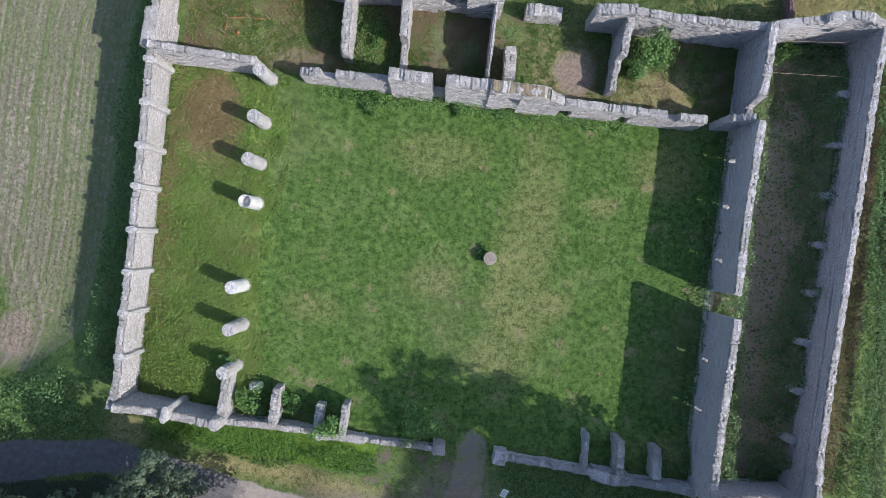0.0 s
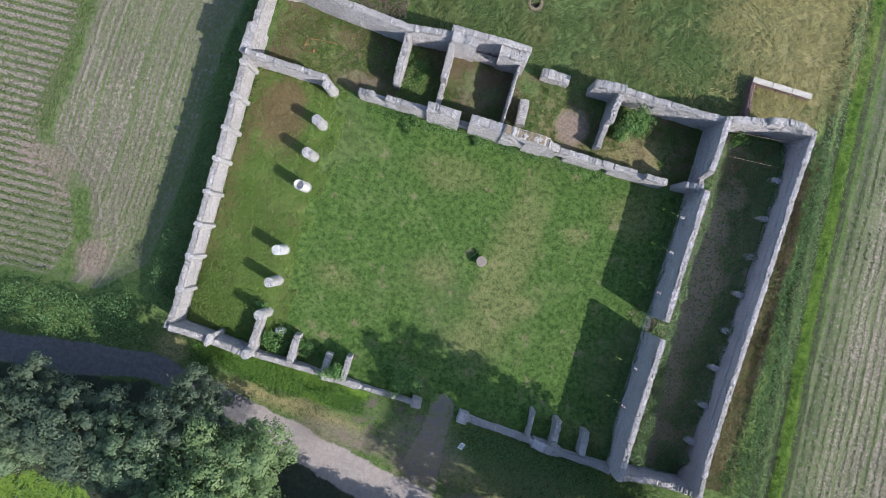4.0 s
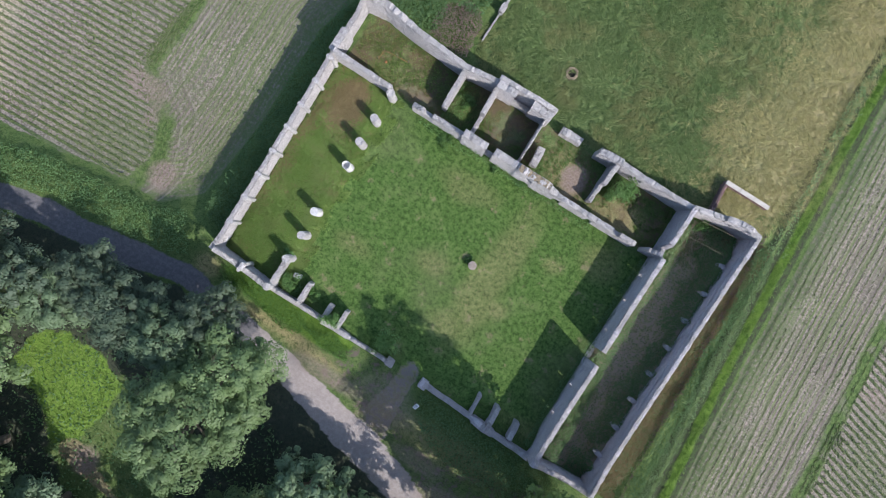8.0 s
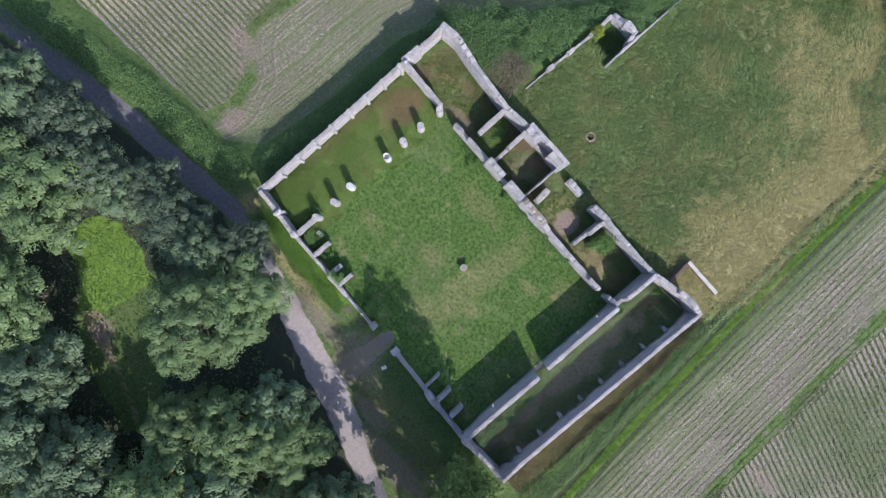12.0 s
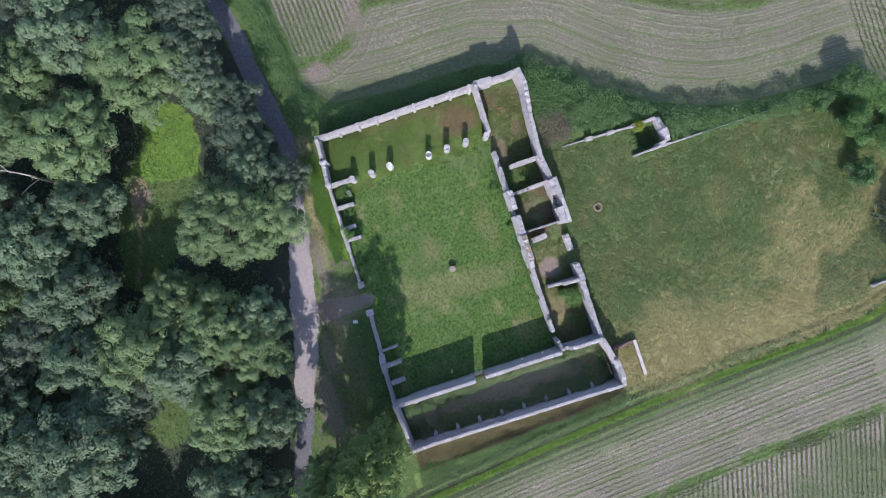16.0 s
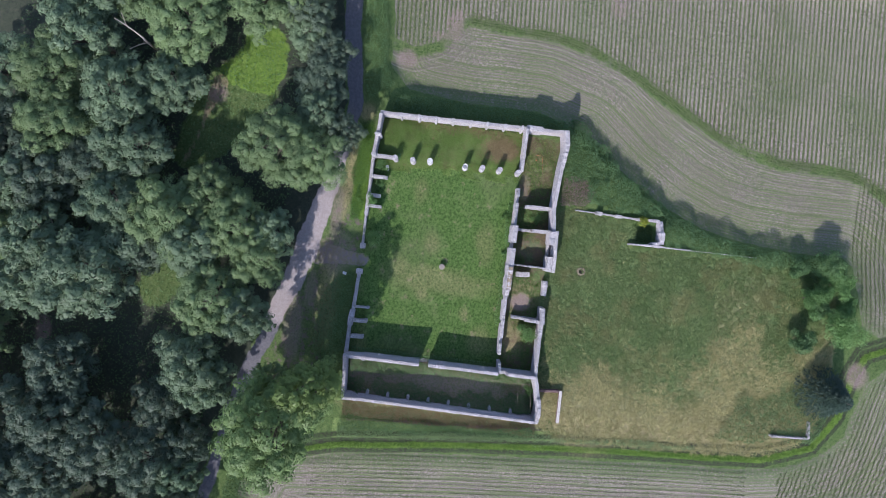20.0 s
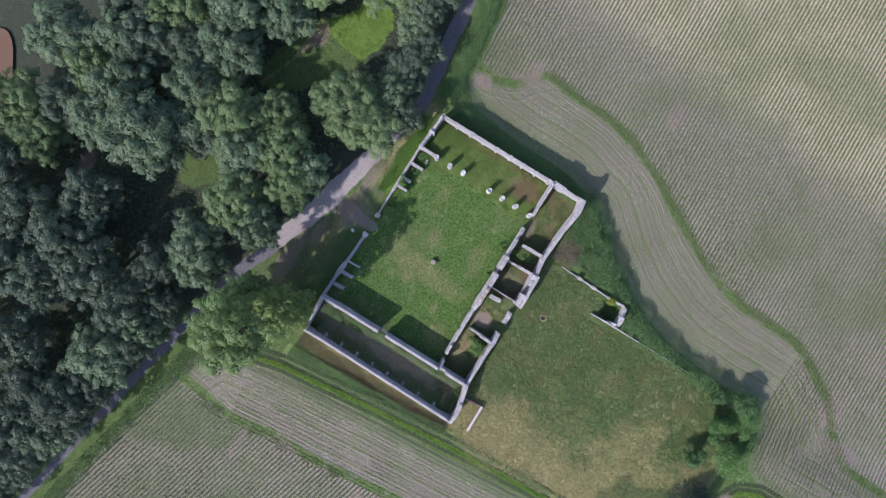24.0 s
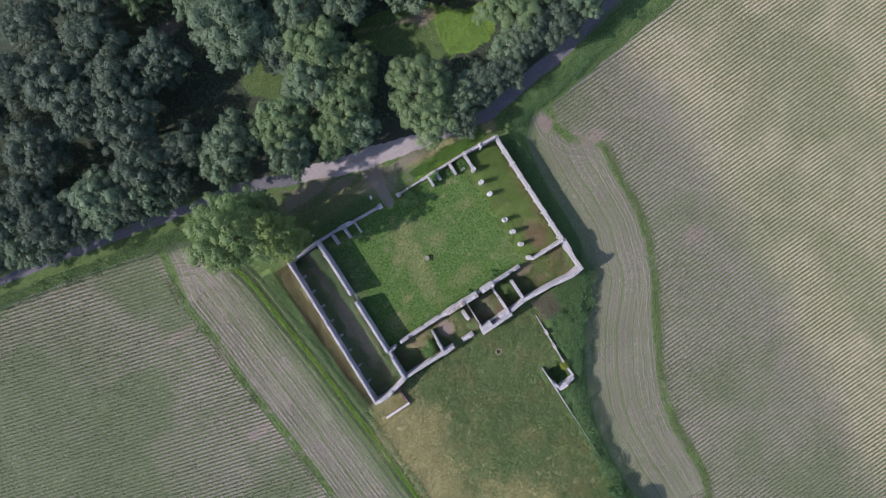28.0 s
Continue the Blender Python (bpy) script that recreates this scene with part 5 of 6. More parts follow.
for kind, x, y, r, h in TREES:
    r, h = (r * 4.75 / 6.4, h * 13 / 22) if kind == "l1" else (r * 4.75 / 4.1, h * 13 / 21) if kind == "y1" else (r, h)
    m = Matrix.Translation((x, y, gz(x, y))) @ Matrix.Rotation(rr.uniform(0, 6.28), 4, "Z") @ Matrix.Diagonal((r / 4.75, r / 4.75, h / 13, 1))
    if kind in first:
        copy_thing(PROTO[kind], m).matrix_basis = m
    else:
        first.add(kind)
        PROTO[kind].matrix_basis = m


snag_wood, nt, b = material("bleached_dead_wood", 0.85)
put(nt, mixc(nt, noise_tex(nt, 0.12, 4, 0.7, stretch=(3, 3, 0.6)), (0.34, 0.29, 0.24), (0.56, 0.50, 0.43)), b.inputs["Base Color"])
snag = thing("dead_tree", "bare bleached dead tree leaning among green crowns", "tree", (-25.8, -50.0, gz(-25.8, -50.0)))
bm = bmesh.new()
limb(bm, (0, 0, -0.4), (0.6, 0.4, 9.5), 0.26, 0.13, 8, 0.4, 70)
part("trunk", bm, snag_wood, snag)
for k, (a, e, w0) in enumerate((((0.5, 0.3, 8.6), (-1.4, -3.2, 11.4), 0.13), ((0.6, 0.4, 9.4), (1.8, 1.9, 12.0), 0.12), ((0.4, 0.3, 7.4), (2.6, -0.8, 10.6), 0.09), ((-0.5, -1.6, 10.2), (-2.2, -2.0, 11.8), 0.06))):
    bm = bmesh.new()
    limb(bm, a, e, w0, 0.03, 6, 0.3, 71 + k)
    part("limb", bm, snag_wood, snag)


def bush(x, y, r, h, mat, label, seed, n=700, leaf=0.2, name="bush"):
    """A leafy shrub: short stems and many leaves in an uneven mound."""
    g = np.random.default_rng(seed)
    ob = thing(name, label, "bush", (x, y, gz(x, y)))
    k = max(5, int(9 * r))
    C = np.stack([g.normal(0, 0.40 * r, k), g.normal(0, 0.40 * r, k), g.uniform(0.3, 0.85, k) * h], 1)
    ci = g.integers(0, k, n)
    d = g.normal(size=(n, 3))
    d /= np.linalg.norm(d, axis=1, keepdims=True)
    d[:, 2] = np.abs(d[:, 2]) * 0.9
    P = C[ci] + d * (g.uniform(0.4, 1.0, n) * 0.45 * r)[:, None] * np.array([1, 1, 0.6 * h / max(r, 0.1)])
    P[:, 2] = np.maximum(P[:, 2], 0.05)
    D = np.cross(d + g.normal(size=(n, 3)) * 0.4, g.normal(size=(n, 3)))
    V, F = leaves(P, D, leaf * g.uniform(0.7, 1.4, n), leaf * g.uniform(0.45, 0.75, n), 0.25, d + g.normal(size=(n, 3)) * 0.5)
    part("foliage", mesh_np("foliage", V, F), mat, ob)
    bm = bmesh.new()
    for i in range(5):
        limb(bm, (0, 0, -0.1), tuple(C[i] * 0.9), 0.03 * r + 0.01, 0.01, 5, 0.1, seed + i)
    part("stems", bm, BARK, ob)
    return ob


for i, (x, y, r, h, m, lab) in enumerate(((0.4, -13.0, 1.7, 1.6, SHRUB, "young leafy green sapling in the court"), (-11.7, -13.2, 1.4, 1.1, SHRUB, "green weeds between low walls"), (-9.0, -12.9, 1.0, 0.8, SHRUB, "green weeds between low walls"),
                                          (-5.8, -13.7, 1.2, 1.9, SHRUB, "leafy elder growing from a wall"), (12.9, 14.6, 1.9, 2.2, SHRUB, "green shrub inside the north range"), (12.0, 13.6, 0.9, 1.1, SHRUB, "green shrub beside a cross wall"),
                                          (22.6, 16.0, 0.9, 0.9, SHRUB, "bright green shrub by the end wall"), (21.0, 10.8, 0.6, 1.0, SHRUB, "green shrub beside the tall wall"), (-8.0, 31.2, 1.0, 2.4, LEAF_YELLOW, "yellow-green shrub growing on the ruin"),
                                          (-13.6, -10.2, 0.6, 1.1, SHRUB, "weeds climbing a column stump"), (-6.3, 14.0, 0.9, 0.7, SHRUB, "green weeds in the north range"), (3.1, -0.6, 0.45, 0.4, SHRUB, "dark weeds beside the well"),
                                          (0.2, 10.0 - 0.9, 0.5, 0.5, SHRUB, "weeds at the wall foot"), (3.4, 9.1, 0.6, 0.5, SHRUB, "weeds at the wall foot"), (-6.2, 9.2, 1.0, 0.6, SHRUB, "weeds at the wall foot"))):
    bush(x, y, r, h, m, lab, 40 + i, int(420 * r * r + 220), 0.2)
for i, (x, y, r, h) in enumerate(((1.4, 60.2, 2.4, 4.4), (-4.6, 63.0, 2.6, 3.6), (5.6, 65.2, 3.1, 5.2), (8.6, 59.6, 2.1, 4.4), (-1.2, 64.6, 2.3, 3.2), (3.0, 62.4, 1.8, 3.0), (2.6, 66.8, 1.7, 2.4), (-3.4, 58.6, 1.6, 2.2))):
    bush(x, y, r, h, NETTLE if i % 2 else SHRUB, "rounded green thorn bush at the meadow's end", 80 + i, 5200, 0.27)

fir = thing("fir_tree", "dark spreading conifer at the meadow's end", "tree", (16.9, 64.7, gz(16.9, 64.7)))
g = np.random.default_rng(5)
n = 5200
lay = g.integers(0, 8, n)
zz = 1.2 + lay * 0.85 + g.normal(0, 0.1, n)
arm = g.integers(0, 13, n)
a = arm * 2 * np.pi / 13 + lay * 0.5 + g.normal(0, 0.10, n)
q = np.sqrt(g.uniform(0.02, 1, n)) * (4.3 - lay * 0.5)
P = np.stack([q * np.cos(a), q * np.sin(a), zz - q * 0.12], 1)
D = np.stack([np.cos(a) + g.normal(0, 0.7, n), np.sin(a) + g.normal(0, 0.7, n), g.normal(-0.1, 0.25, n)], 1)
V, F = leaves(P, D, 0.5 * g.uniform(0.7, 1.3, n), 0.16, 0.1, np.tile(np.array([[0.0, 0, 1]]), (n, 1)) + g.normal(0, 0.3, (n, 3)))
part("crown", mesh_np("crown", V, F), LEAF_FIR, fir)
bm = bmesh.new()
limb(bm, (0, 0, -0.3), (0, 0, 8.2), 0.25, 0.04, 9, 0.05, 3)
part("trunk", bm, BARK, fir)

# ---------------------------------------------------------------- plants that nobody could count
def scatter(n, x0, x1, y0, y1, seed):
    g = np.random.default_rng(seed)
    return g.uniform(x0, x1, n), g.uniform(y0, y1, n), g


def stuff(name, V, F, mat, label, category):
    ob = tagged(new(name, mesh_np(name, V, F)), label, category, kind="stuff")
    ob.data.materials.append(mat)
    return ob


def tufts(X, Y, g, blades, L, W, up, lean_size, seed, spread=0.7):
    """Grass tufts at X, Y whose blades lean together."""
    n = len(X)
    th = fnoise(X, Y, lean_size, seed) * 9.0 + g.normal(0, 0.5, n)
    Xb, Yb, T = (np.repeat(q, blades) for q in (X, Y, th))
    m = len(Xb)
    Z = ground_z(Xb, Yb)
    T = T + g.normal(0, spread, m)
    P = np.stack([Xb + g.normal(0, 0.09, m), Yb + g.normal(0, 0.09, m), Z - 0.02], 1)
    D = np.stack([np.cos(T), np.sin(T), up * g.uniform(0.4, 1.6, m)], 1)
    S = np.repeat(np.broadcast_to(L, n), blades)
    return leaves(P, D, S * g.uniform(0.6, 1.3, m), W * g.uniform(0.7, 1.3, m), 0.35, np.tile(np.array([[0.0, 0, 1.0]]), (m, 1)) + g.normal(0, 0.4, (m, 3)))


X, Y, g = scatter(34000, -10, 31, 15, 68, 21)
M = masks(X, Y)
k = (M["meadow"] > 0.5) & (M["bare"] < 0.3)
dry_k = (fnoise(X, Y, 5, 44) * 0.8 + 0.5 * M["dry"] + 0.36 * step(X + 0.5 * Y, 22, 44) + 0.34 * step(M["along"], -12, -3) * step(Y, 17, 26) + 0.14 * step(X, 8, 16) + g.normal(0, 0.14, len(X))) > 0.84
V, F = tufts(X[k & ~dry_k], Y[k & ~dry_k], g, 5, 0.80, 0.042, 0.32, 3.2, 3, 0.32)
stuff("meadow_grass", V, F, GRASS_LONG, "long swept meadow grass, half dry", "grass")
V, F = tufts(X[k & dry_k], Y[k & dry_k], g, 5, 0.75, 0.034, 0.30, 4.0, 3, 0.35)
stuff("dry_grass", V, F, GRASS_DRY, "long straw-coloured meadow grass", "grass")

X, Y, g = scatter(60000, -13.5, 19.4, -14.2, 9.8, 22)
M = masks(X, Y)
k = (M["lawn"] > 0.4) & (M["spur"] < 0.5) & (M["dry"] * (0.4 + fnoise(X, Y, 1.2, 91)) < g.uniform(0.25, 0.9, len(X)))
V, F = tufts(X[k], Y[k], g, 2, 0.12, 0.05, 0.22, 3, 5)
stuff("lawn_grass", V, F, GRASS_LAWN, "mown green lawn grass of the court", "grass")

X, Y, g = scatter(13500, -20.3, -11.5, -14, 10, 23)
M = masks(X, Y)
k = (M["nave"] > g.uniform(0.1, 0.6, len(X))) | ((X < -11.5) & (X > -13.5) & (vnoise(X, Y, 1.3, 77) > 0.55))
d_k = M["dry"] * 0.9 + 0.5 * fnoise(X, Y, 2.2, 78) > g.uniform(0.3, 1.1, len(X))
V, F = tufts(X[k & ~d_k], Y[k & ~d_k], g, 4, 0.42, 0.045, 0.4, 1.6, 6)
stuff("rough_grass", V, F, GRASS_ROUGH, "rough tall grass among the columns", "grass")
V, F = tufts(X[k & d_k], Y[k & d_k], g, 5, 0.45, 0.04, 0.3, 1.6, 6)
stuff("dry_grass", V, F, GRASS_BROWN, "flattened brown grass among the columns", "grass")

X, Y, g = scatter(24000, -19.6, 26, -14, 16.6, 24)
M = masks(X, Y)
k = ((M["range"] > 0.4) & (fnoise(X, Y, 4, 7) > 0.42)) & (M["bare"] < 0.3)
V, F = tufts(X[k], Y[k], g, 7, 0.33, 0.028, 0.4, 1.6, 6)
stuff("rough_grass", V, F, GRASS_LAWN, "patchy rough grass in the roofless rooms", "grass")
k = (M["range"] > 0.4) & (fnoise(X, Y, 3, 17) > 0.46) & (M["bare"] < 0.5) & (g.random(len(X)) < 0.8)
V, F = tufts(X[k], Y[k], g, 5, 0.30, 0.03, 0.35, 1.6, 8)
stuff("dry_grass", V, F, GRASS_BROWN, "dry brown grass in the roofless rooms", "grass")
k = (M["alley"] > 0.4) & ((X < 21.2) | (X > 24.6) | (fnoise(X, Y, 3, 9) > 0.55))
d_k = fnoise(X, Y, 2.0, 12) + g.normal(0, 0.12, len(X)) > 0.42
V, F = tufts(X[k & d_k], Y[k & d_k], g, 4, 0.34, 0.04, 0.35, 2.0, 6)
stuff("dry_grass", V, F, GRASS_BROWN, "dry brown grass on the alley floor", "grass")
V, F = tufts(X[k & ~d_k], Y[k & ~d_k], g, 3, 0.35, 0.04, 0.7, 2.0, 6)
stuff("weeds", V, F, NETTLE, "weeds along the wall foot of the alley", "weeds")


def growth(name, poly, per, hgt, leaf, mat, label, seed, wob=1.0):
    """Waist-high leafy growth over a patch of ground."""
    P = np.array(poly)
    (x0, y0), (x1, y1) = P.min(0), P.max(0)
    X, Y, g = scatter(int((x1 - x0 + 2) * (y1 - y0 + 2) * per), x0 - 1, x1 + 1, y0 - 1, y1 + 1, seed)
    k = poly_d(poly, X, Y) + (fnoise(X, Y, 3, seed) - 0.4) * 2 * wob > 0
    if x0 > 27.5 and y0 > -20:      # leaves kept clear of the painted shade line and the field side
        a = strip_side(X, Y)
        k &= (np.abs(a + 1.15) > 0.36 + g.normal(0, 0.1, len(X))) & (a < 0.2)
    X, Y = X[k], Y[k]
    n = len(X)
    H = hgt * (0.15 + 1.5 * np.clip(vnoise(X, Y, 1.9, seed + 3) * 0.7 + vnoise(X, Y, 0.8, seed + 4) * 0.5 - 0.2, 0, 1))
    Z = ground_z(X, Y) + H * np.sqrt(g.uniform(0.15, 1, n))
    D = np.stack([g.normal(0, 1, n), g.normal(0, 1, n), g.normal(0, 0.45, n)], 1)
    V, F = leaves(np.stack([X, Y, Z], 1), D, leaf * g.uniform(0.6, 1.4, n), leaf * g.uniform(0.4, 0.7, n), 0.3, np.tile(np.array([[0.0, 0, 1.0]]), (n, 1)) + g.normal(0, 0.75, (n, 3)))
    return stuff(name, V, F, mat, label, "undergrowth")


growth("undergrowth", [(-20.9, 17.2), (-23.0, 14), (-23.4, 19), (-19, 25), (-14.5, 29.5), (-9.5, 37.5), (-7.0, 44), (-5.6, 52), (-5.2, 66), (-3.5, 67), (-3.2, 52), (-4.4, 43), (-4.4, 36), (-9.2, 35), (-9.0, 27), (-10.2, 22), (-13.5, 21.5), (-14.0, 17.2)],
       75, 1.7, 0.24, NETTLE, "dense green brambles and nettles on the bank", 31)
growth("undergrowth", [(-20.8, -13), (-23.8, -11), (-24.2, 0), (-24.0, 13), (-21.0, 17)], 80, 1.0, 0.2, NETTLE, "shaded nettles and brambles below the wall", 32, 0.6)
growth("undergrowth", [(31.3, -15), (30.2, 2.4), (29.2, 17.4), (30.4, 17.4), (31.5, 2.4), (32.6, -15)], 110, 1.1, 0.2, NETTLE, "dark green weeds along the wall's bank", 33, 0.5)
growth("undergrowth", [(32.6, -15), (31.5, 2.4), (30.4, 17.4), (31.7, 17.4), (32.8, 3), (33.9, -15)], 170, 0.95, 0.17, REED, "pale green weeds beside the ditch", 52, 0.35)
growth("weeds", [(27.6, -14.5), (27.6, 2), (27.6, 17.5), (29, 17.5), (30, 2), (31, -14.5)], 26, 0.5, 0.16, REED, "scattered green weeds among dry grass", 61, 1.8)
growth("dead_stems", [(30.9, -14), (29.9, 2.4), (28.7, 19), (29.1, 19), (30.3, 2.4), (31.3, -14)], 90, 0.5, 0.16, DEAD, "dead brown stems along the bank's foot", 53, 0.3)
growth("undergrowth", [(30.2, 18), (29.4, 32), (28.6, 45), (29.6, 45), (30.8, 30), (31.6, 18)], 70, 0.7, 0.18, REED, "green weeds along the ditch", 34, 0.5)
growth("weeds", [(24.2, -14), (24.5, 0), (24.3, 16.5), (26.5, 16.5), (26.3, 0), (26.1, -14)], 120, 0.9, 0.18, NETTLE, "tall weeds along the foot of the outer wall", 46, 1.6)
growth("weeds", [(20.0, -14), (20.0, 16), (21.4, 16), (21.6, 0), (22.6, -8), (22.6, -14)], 190, 1.2, 0.18, REED, "sunlit weeds along the wall foot", 47, 0.3)
growth("weeds", [(20.4, -13.8), (20.4, 16), (26, 16), (26, -13.8)], 22, 0.5, 0.2, NETTLE, "patchy low weeds on the earth floor of the alley", 51, 2.6)
growth("weeds", [(18.6, -14), (18.7, -3), (18.7, 9.5), (19.4, 9.5), (19.4, -14)], 150, 0.9, 0.15, NETTLE, "shaded weeds along the wall foot", 48, 0.2)
growth("weeds", [(-9.5, 9.0), (-6.5, 8.7), (-1, 9.0), (6.5, 8.9), (12, 9.3), (12, 9.75), (-9.5, 9.7)], 90, 0.7, 0.15, SHRUB, "green weeds along the foot of the court wall", 54, 0.7)
growth("weeds", [(-7.7, 10.6), (-7.7, 15.4), (-5.9, 15.2), (-6.1, 10.8)], 60, 0.7, 0.16, SHRUB, "green weeds in a roofless room", 55, 0.8)
growth("weeds", [(-19.8, -13.2), (-19.9, -6.5), (-15.5, -8), (-14, -13.2)], 60, 0.45, 0.15, GRASS_ROUGH, "rank green weeds in the shaded corner", 56, 1.2)
growth("weeds", [(-19.8, -5), (-19.9, 3), (-15, 2.2), (-14.2, -5.5)], 28, 0.35, 0.14, GRASS_ROUGH, "tufts of green weeds among the columns", 57, 2.0)
growth("weeds", [(-19.8, 10.7), (-19.9, 16), (-14, 15.8), (-8.6, 15.4), (-8.6, 12.5), (-14, 10.7)], 45, 0.22, 0.13, GRASS_ROUGH, "low green weeds on a roofless room's floor", 58, 1.6)
growth("weeds", [(2.4, 10.8), (2.4, 15.9), (10, 15.9), (10, 14.6), (6, 14.4), (5.6, 11)], 28, 0.3, 0.14, SHRUB, "scattered weeds round a bare earth floor", 59, 1.6)
growth("weeds", [(21, 9.5), (21, 16), (25.6, 16), (25.6, 9.5)], 40, 0.6, 0.16, NETTLE, "dark weeds in the alley's shaded end", 60, 1.0)
growth("weeds", [(-8.2, 31), (-4.4, 31), (-4.2, 34.2), (-6.4, 34.6), (-8, 33.6)], 90, 0.7, 0.2, NETTLE, "dark weeds inside the small tower", 49, 0.3)
growth("dead_stems", [(-13.6, 17.6), (-13.8, 21.5), (-12, 23), (-9.6, 21.5), (-9.2, 17.6)], 90, 0.8, 0.2, DEAD, "dead purple-brown stems on the bank", 50, 0.6)
growth("weeds", [(-19.6, -13.2), (-16.2, -13.2), (-15.6, -10.4), (-17.2, -7.6), (-19.4, -7.0)], 60, 0.55, 0.17, GRASS_ROUGH, "bright green weeds in the nave's corner", 61, 0.6)
growth("weeds", [(-19.2, -3.2), (-17.4, -3.6), (-16.6, -0.6), (-18.2, 1.4), (-19.4, 0.6)], 45, 0.45, 0.16, GRASS_ROUGH, "bright green weeds below the nave wall", 62, 0.9)
growth("verge_weeds", [(-18.8, -15.3), (-12.5, -15.6), (-2, -15.5), (-2, -17.2), (-9, -17.6), (-18, -16.6)], 130, 0.4, 0.16, GRASS_LUSH, "bright green weeds on the verge", 35, 1.3)
growth("verge_weeds", [(6.5, -15.6), (25, -15.6), (25.5, -19), (18, -20.5), (12, -20.5), (8, -18.5)], 60, 0.45, 0.18, NETTLE, "shaded weeds on the verge", 36, 0.7)
growth("undergrowth", [(28, -29.5), (40, -31.5), (60, -35.5), (90, -42), (90, -39), (66, -34.2), (45, -29.2), (37, -25.5), (31, -26)], 40, 1.1, 0.26, NETTLE, "green hedge bottom beside the track", 37, 0.6)
growth("undergrowth", [(-60, -25.5), (-40, -19.0), (-29, -17.8), (-22.5, -16.6), (-25.5, -12.5), (-30, -14.5), (-41, -15.5), (-60, -21)], 50, 1.0, 0.22, NETTLE, "dark green hedge bottom beside the track", 38, 0.5)
growth("undergrowth", [(-60, -31), (-30, -30), (-20, -26), (-8, -26), (0, -30), (12, -33), (30, -37), (60, -45), (75, -70), (-40, -75)], 5, 0.5, 0.34, NETTLE, "dark woodland undergrowth", 39, 1.0)
growth("undergrowth", [(27, 48), (20, 52), (17, 62), (12, 66), (20, 67), (25.5, 64.8)], 40, 0.8, 0.22, NETTLE, "rough green growth at the meadow's end", 41, 1.0)
growth("clearing_grass", CLEARING, 45, 0.22, 0.15, GRASS_ROUGH, "bright sunlit grass in the woodland clearing", 42, 0.6)
X, Y, g = scatter(36000, 6, 40, -22, 92, 43)
d = np.abs(strip_side(X, Y) + 0.3)
k = (d < 0.45 + 0.4 * (fnoise(X, Y, 2, 8) - 0.5))
V, F = tufts(X[k], Y[k], g, 5, 0.34, 0.035, 0.5, 3, 7)
stuff("ditch_grass", V, F, GRASS_ROUGH, "bright green grass along the ditch", "grass")
X, Y, g = scatter(5600, 27.0, 30.4, -14.5, 18, 44)
V, F = tufts(X, Y, g, 5, 0.45, 0.035, 0.4, 2, 7)
stuff("dry_grass", V, F, GRASS_BROWN, "brown dry grass below the outer wall", "grass")

# crop rows
def crop(lines_of, keep, seed, gap, size, leaves_n, label, slim=0.42):
    X, Y, A = lines_of
    g = np.random.default_rng(seed)
    k = keep(X, Y, g)
    X, Y, A = X[k], Y[k], A[k]
    n = len(X)
    Xb, Yb, Ab = (np.repeat(q, leaves_n) for q in (X, Y, A))
    m = len(Xb)
    T = Ab + g.integers(0, 2, m) * np.pi + g.normal(0, 0.55, m)
    P = np.stack([Xb + g.normal(0, 0.04, m), Yb + g.normal(0, 0.03, m), ground_z(Xb, Yb) + 0.02], 1)
    D = np.stack([np.cos(T), np.sin(T), g.uniform(0.05, 0.32, m)], 1)
    vig = np.repeat(0.65 + 0.7 * fnoise(X, Y, 8, seed), leaves_n)
    V, F = leaves(P, D, size * vig * g.uniform(0.7, 1.3, m), size * slim * vig, 0.25, np.tile(np.array([[0.0, 0, 1.0]]), (m, 1)) + g.normal(0, 0.3, (m, 3)))
    return stuff("crop_rows", V, F, CROP, label, "crop")


def straight_rows(cx, cy, angle, half_l, half_w, gap, along):
    """Plants in straight rows about a centre."""
    g = np.random.default_rng(int(abs(cx) * 10))
    v = np.arange(-half_w, half_w, gap)
    u = np.arange(-half_l, half_l, along)
    U, Vv = np.meshgrid(u, v)
    U = (U + g.uniform(-0.45, 0.45, U.shape) * along).ravel()
    Vv = (Vv + g.normal(0, 0.035, Vv.shape)).ravel()
    c, s_ = math.cos(radians(angle)), math.sin(radians(angle))
    return cx + U * c - Vv * s_, cy + U * s_ + Vv * c, np.full(U.shape, radians(angle))


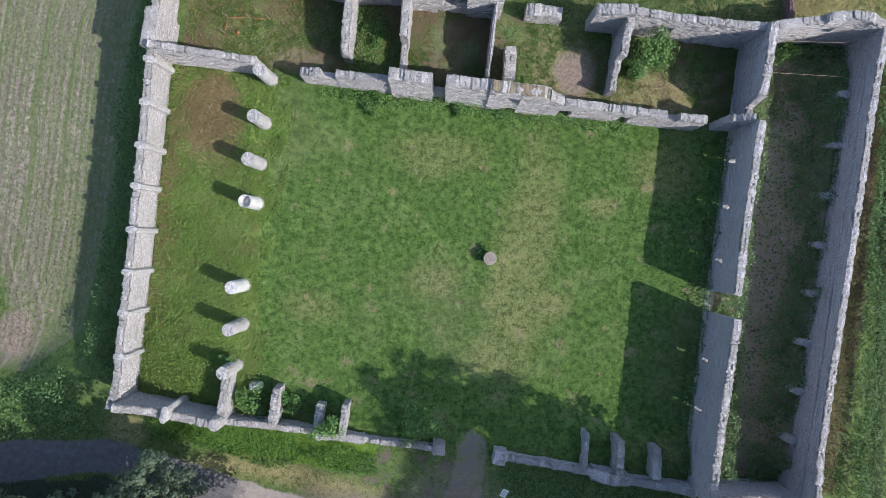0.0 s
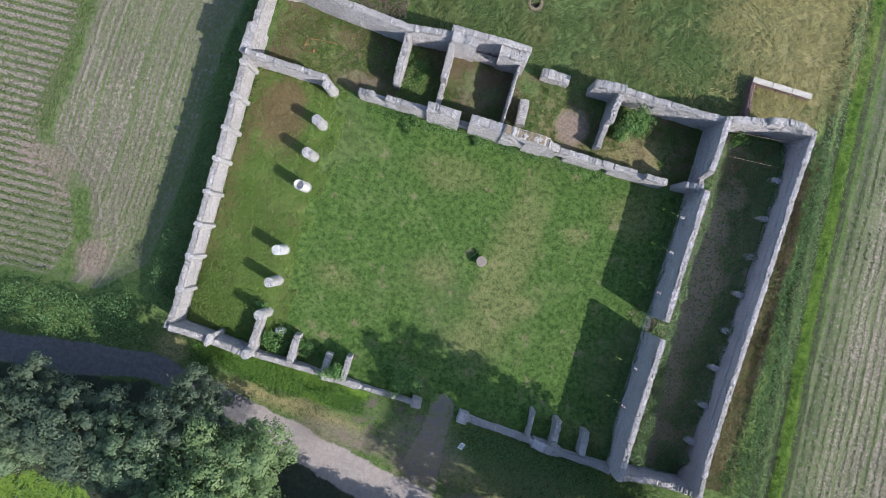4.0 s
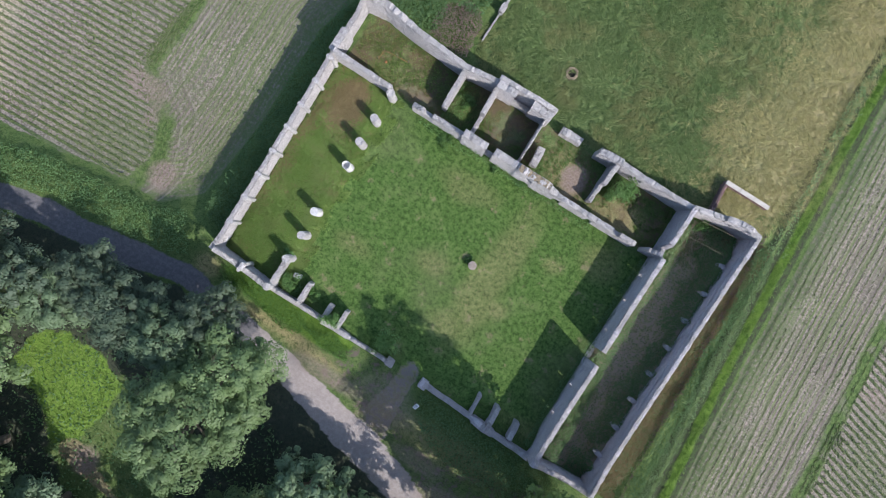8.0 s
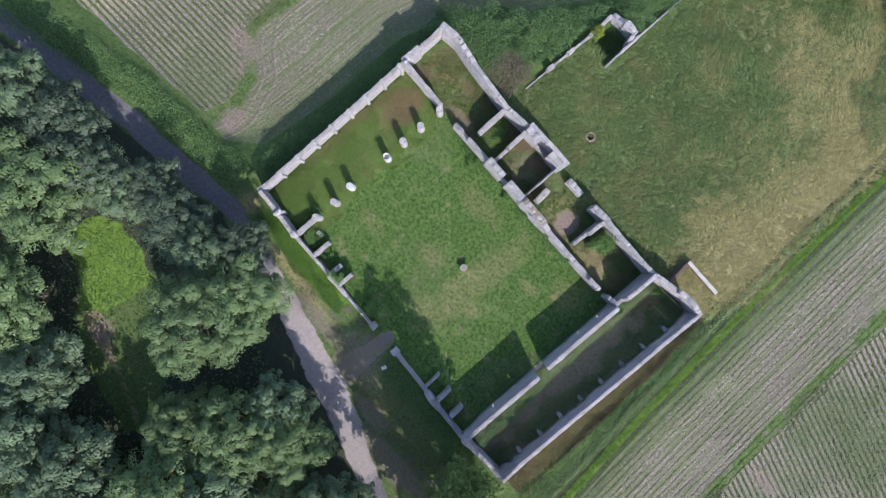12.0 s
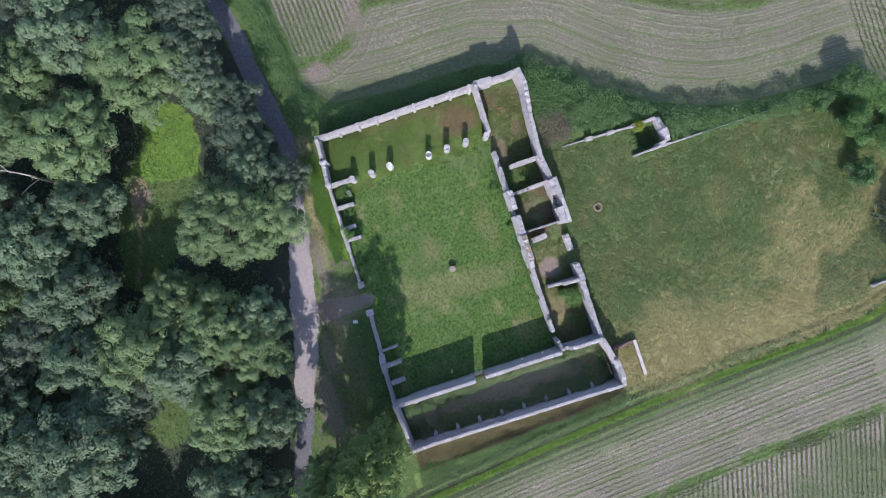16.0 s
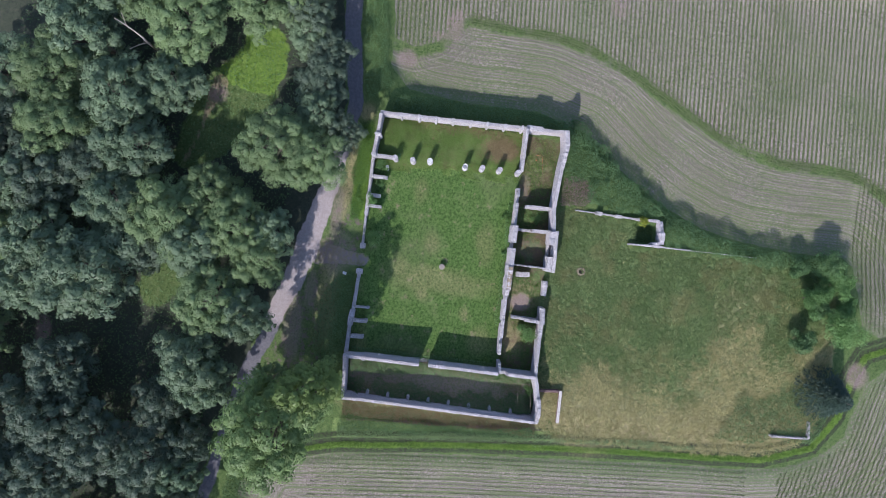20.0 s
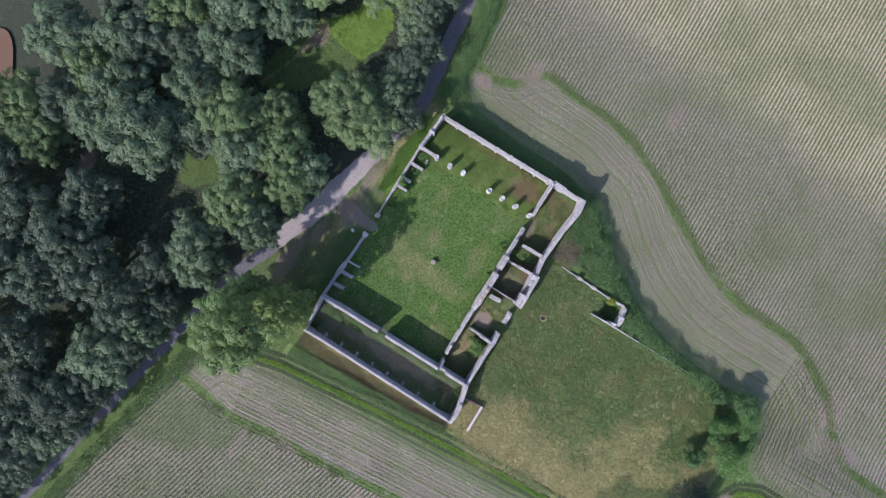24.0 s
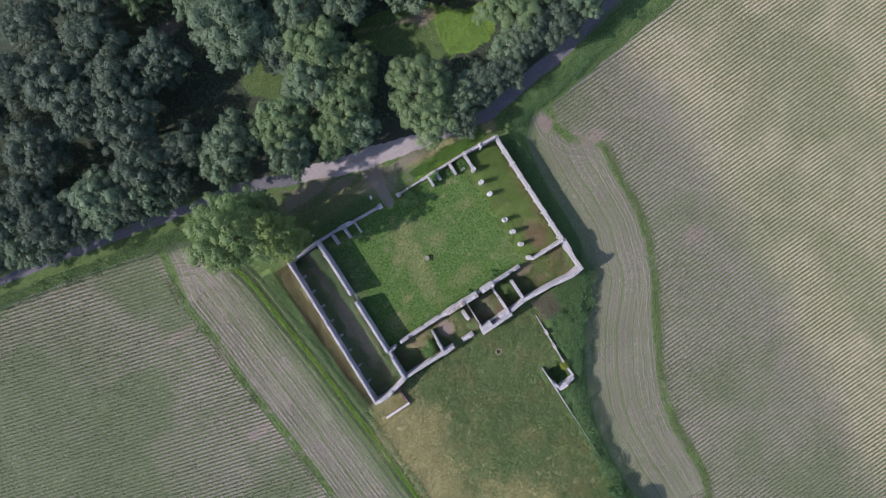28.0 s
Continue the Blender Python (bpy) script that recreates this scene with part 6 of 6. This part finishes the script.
def edge_rows(pts, d0, d1, gap, along):
    """Plants in rows that follow an edge, on its left side."""
    P = np.array(pts, float)
    for _ in range(2):
        Q = np.empty((2 * len(P) - 2, 2))
        Q[0::2], Q[1::2] = P[:-1] * 0.75 + P[1:] * 0.25, P[:-1] * 0.25 + P[1:] * 0.75
        P = np.concatenate([P[:1], Q, P[-1:]])
    seg = np.diff(P, axis=0)
    ln = np.hypot(seg[:, 0], seg[:, 1])
    cum = np.concatenate([[0], np.cumsum(ln)])
    g = np.random.default_rng(9)
    X, Y, A = [], [], []
    tang = seg / ln[:, None]
    vn = np.concatenate([tang[:1], (tang[:-1] + tang[1:]) / 2, tang[-1:]])
    vn /= np.linalg.norm(vn, axis=1, keepdims=True)
    for d in np.arange(d0, d1, gap):
        s = np.arange(0, cum[-1], along) + g.uniform(-0.4, 0.4)
        x, y = np.interp(s, cum, P[:, 0]), np.interp(s, cum, P[:, 1])
        tx, ty = np.interp(s, cum, vn[:, 0]), np.interp(s, cum, vn[:, 1])
        X.append(x - ty * d + g.normal(0, 0.03, len(s)))
        Y.append(y + tx * d + g.normal(0, 0.03, len(s)))
        A.append(np.arctan2(ty, tx))
    return np.concatenate(X), np.concatenate(Y), np.concatenate(A)


def near(X, Y):
    return np.hypot(X, Y) < 108


crop(straight_rows(-70, 35, 183.0, 62, 75, 0.75, 0.24), lambda X, Y, g: near(X, Y) & (poly_d(HEAD_W, X, Y) > 0) & (poly_d(FIELD_W, X, Y) > 0.4) & (fnoise(X, Y, 7, 51) > 0.08 + 0.2 * g.uniform(0, 1, len(X))), 61, 0.75, 0.36, 2,
     "rows of young green crop plants in pale soil")
crop(straight_rows(70, 5, 165.0, 58, 70, 0.75, 0.24), lambda X, Y, g: near(X, Y) & (poly_d(HEAD_E, X, Y) > 0) & (poly_d(FIELD_E, X, Y) > 0.3) & (fnoise(X, Y, 7, 52) > 0.08 + 0.2 * g.uniform(0, 1, len(X))), 62, 0.75, 0.36, 2,
     "rows of young green crop plants in pale soil")
EDGE_W = [(-24.4, -12), (-24.2, 0), (-24.2, 12), (-22, 20.5), (-15.4, 28.5), (-10.4, 36.8), (-7.9, 43), (-6.6, 50), (-6.0, 58), (-6.2, 68)]
crop(edge_rows(EDGE_W, 0.6, 17, 0.5, 0.24), lambda X, Y, g: (poly_d(HEAD_W, X, Y) < 0.5) & (poly_d(FIELD_W, X, Y) > 0.3) & (fnoise(X, Y, 5, 53) + 0.25 * step(1.6 + poly_d(HEAD_W, X, Y), 0, 1.2) > 0.18 + 0.25 * g.uniform(0, 1, len(X))), 63, 0.75, 0.22, 3,
     "sparse crop rows along the field's edge", 0.2)
crop(edge_rows([(37.4, -19.5), (36.4, -10), (35.1, 4.6), (33.8, 23.8), (32.4, 43), (31.8, 54.5)][::-1], 0.5, 15, 0.75, 0.2),
     lambda X, Y, g: (poly_d(HEAD_E, X, Y) < 0.3) & (poly_d(FIELD_E, X, Y) > 0.2) & (fnoise(X, Y, 5, 54) + 0.3 * step(2.2 - poly_d(FIELD_E, X, Y), 0, 1.5) > 0.16 + 0.25 * g.uniform(0, 1, len(X))), 64, 0.75, 0.22, 3,
     "sparse crop rows beside the ditch", 0.26)
crop(straight_rows(-18, 88, 181.0, 27, 20, 0.75, 0.24), lambda X, Y, g: near(X, Y) & (poly_d(FIELD_W, X, Y) > 0.5) & (poly_d(HEAD_W, X, Y) < 0) & (Y > 69.0) & (fnoise(X, Y, 7, 55) > 0.2 + 0.2 * g.uniform(0, 1, len(X))), 65, 0.75, 0.3, 3,
     "rows of young crop plants beyond the meadow")
crop(straight_rows(30, 84, 167.0, 26, 24, 0.75, 0.24), lambda X, Y, g: near(X, Y) & (poly_d(FIELD_E, X, Y) > 0.8) & (poly_d(HEAD_E, X, Y) < 0) & (Y > 60.0) & (fnoise(X, Y, 7, 58) > 0.2 + 0.2 * g.uniform(0, 1, len(X))), 68, 0.75, 0.3, 3,
     "rows of young crop plants beyond the meadow")

BAND_W = HEAD_W[7:21]
crop(edge_rows(BAND_W, -1.2, 0.5, 0.42, 0.2), lambda X, Y, g: fnoise(X, Y, 5, 56) * np.clip(1.5 - 0.8 * np.abs(poly_d(HEAD_W, X, Y) + 0.8), 0, 1) > 0.2 + 0.3 * g.uniform(0, 1, len(X)), 66, 0.5, 0.26, 4, "dense green band where the crop rows turn")
BAND_E = [(48.6, -30), (49.8, -18.7), (48.8, -10), (48.6, -1.5), (47.3, 10.8), (46.0, 24.7), (44, 60)]
crop(edge_rows(BAND_E, -0.6, 1.4, 0.5, 0.2), lambda X, Y, g: fnoise(X, Y, 6, 57) > 0.4 + 0.25 * g.uniform(0, 1, len(X)), 67, 0.5, 0.26, 4, "dense green band where the crop rows turn")

# the pond deep in the wood
water, nt, b = material("brown_pond_water", 0.12)
put(nt, mixc(nt, noise_tex(nt, 3.0), (0.16, 0.095, 0.06), (0.20, 0.125, 0.08)), b.inputs["Base Color"])
bump(nt, b, noise_tex(nt, 0.8), 0.05, 0.02)
bm = bmesh.new()
bmesh.ops.create_circle(bm, cap_ends=True, segments=40, radius=1.0)
for v in bm.verts:
    a = math.atan2(v.co.y, v.co.x)
    v.co = Vector((v.co.x * (11 + 1.5 * math.sin(3 * a)), v.co.y * (6.5 + math.cos(2 * a)), 0))
pond = tagged(new("water_pond", bpy.data.meshes.new("water_pond")), "muddy brown pond among the trees", "water", kind="structure")
bm.to_mesh(pond.data)
bm.free()
pond.data.materials.append(water)
pond.matrix_basis = pose(21, -90, 0.35, 0, 0, 20)
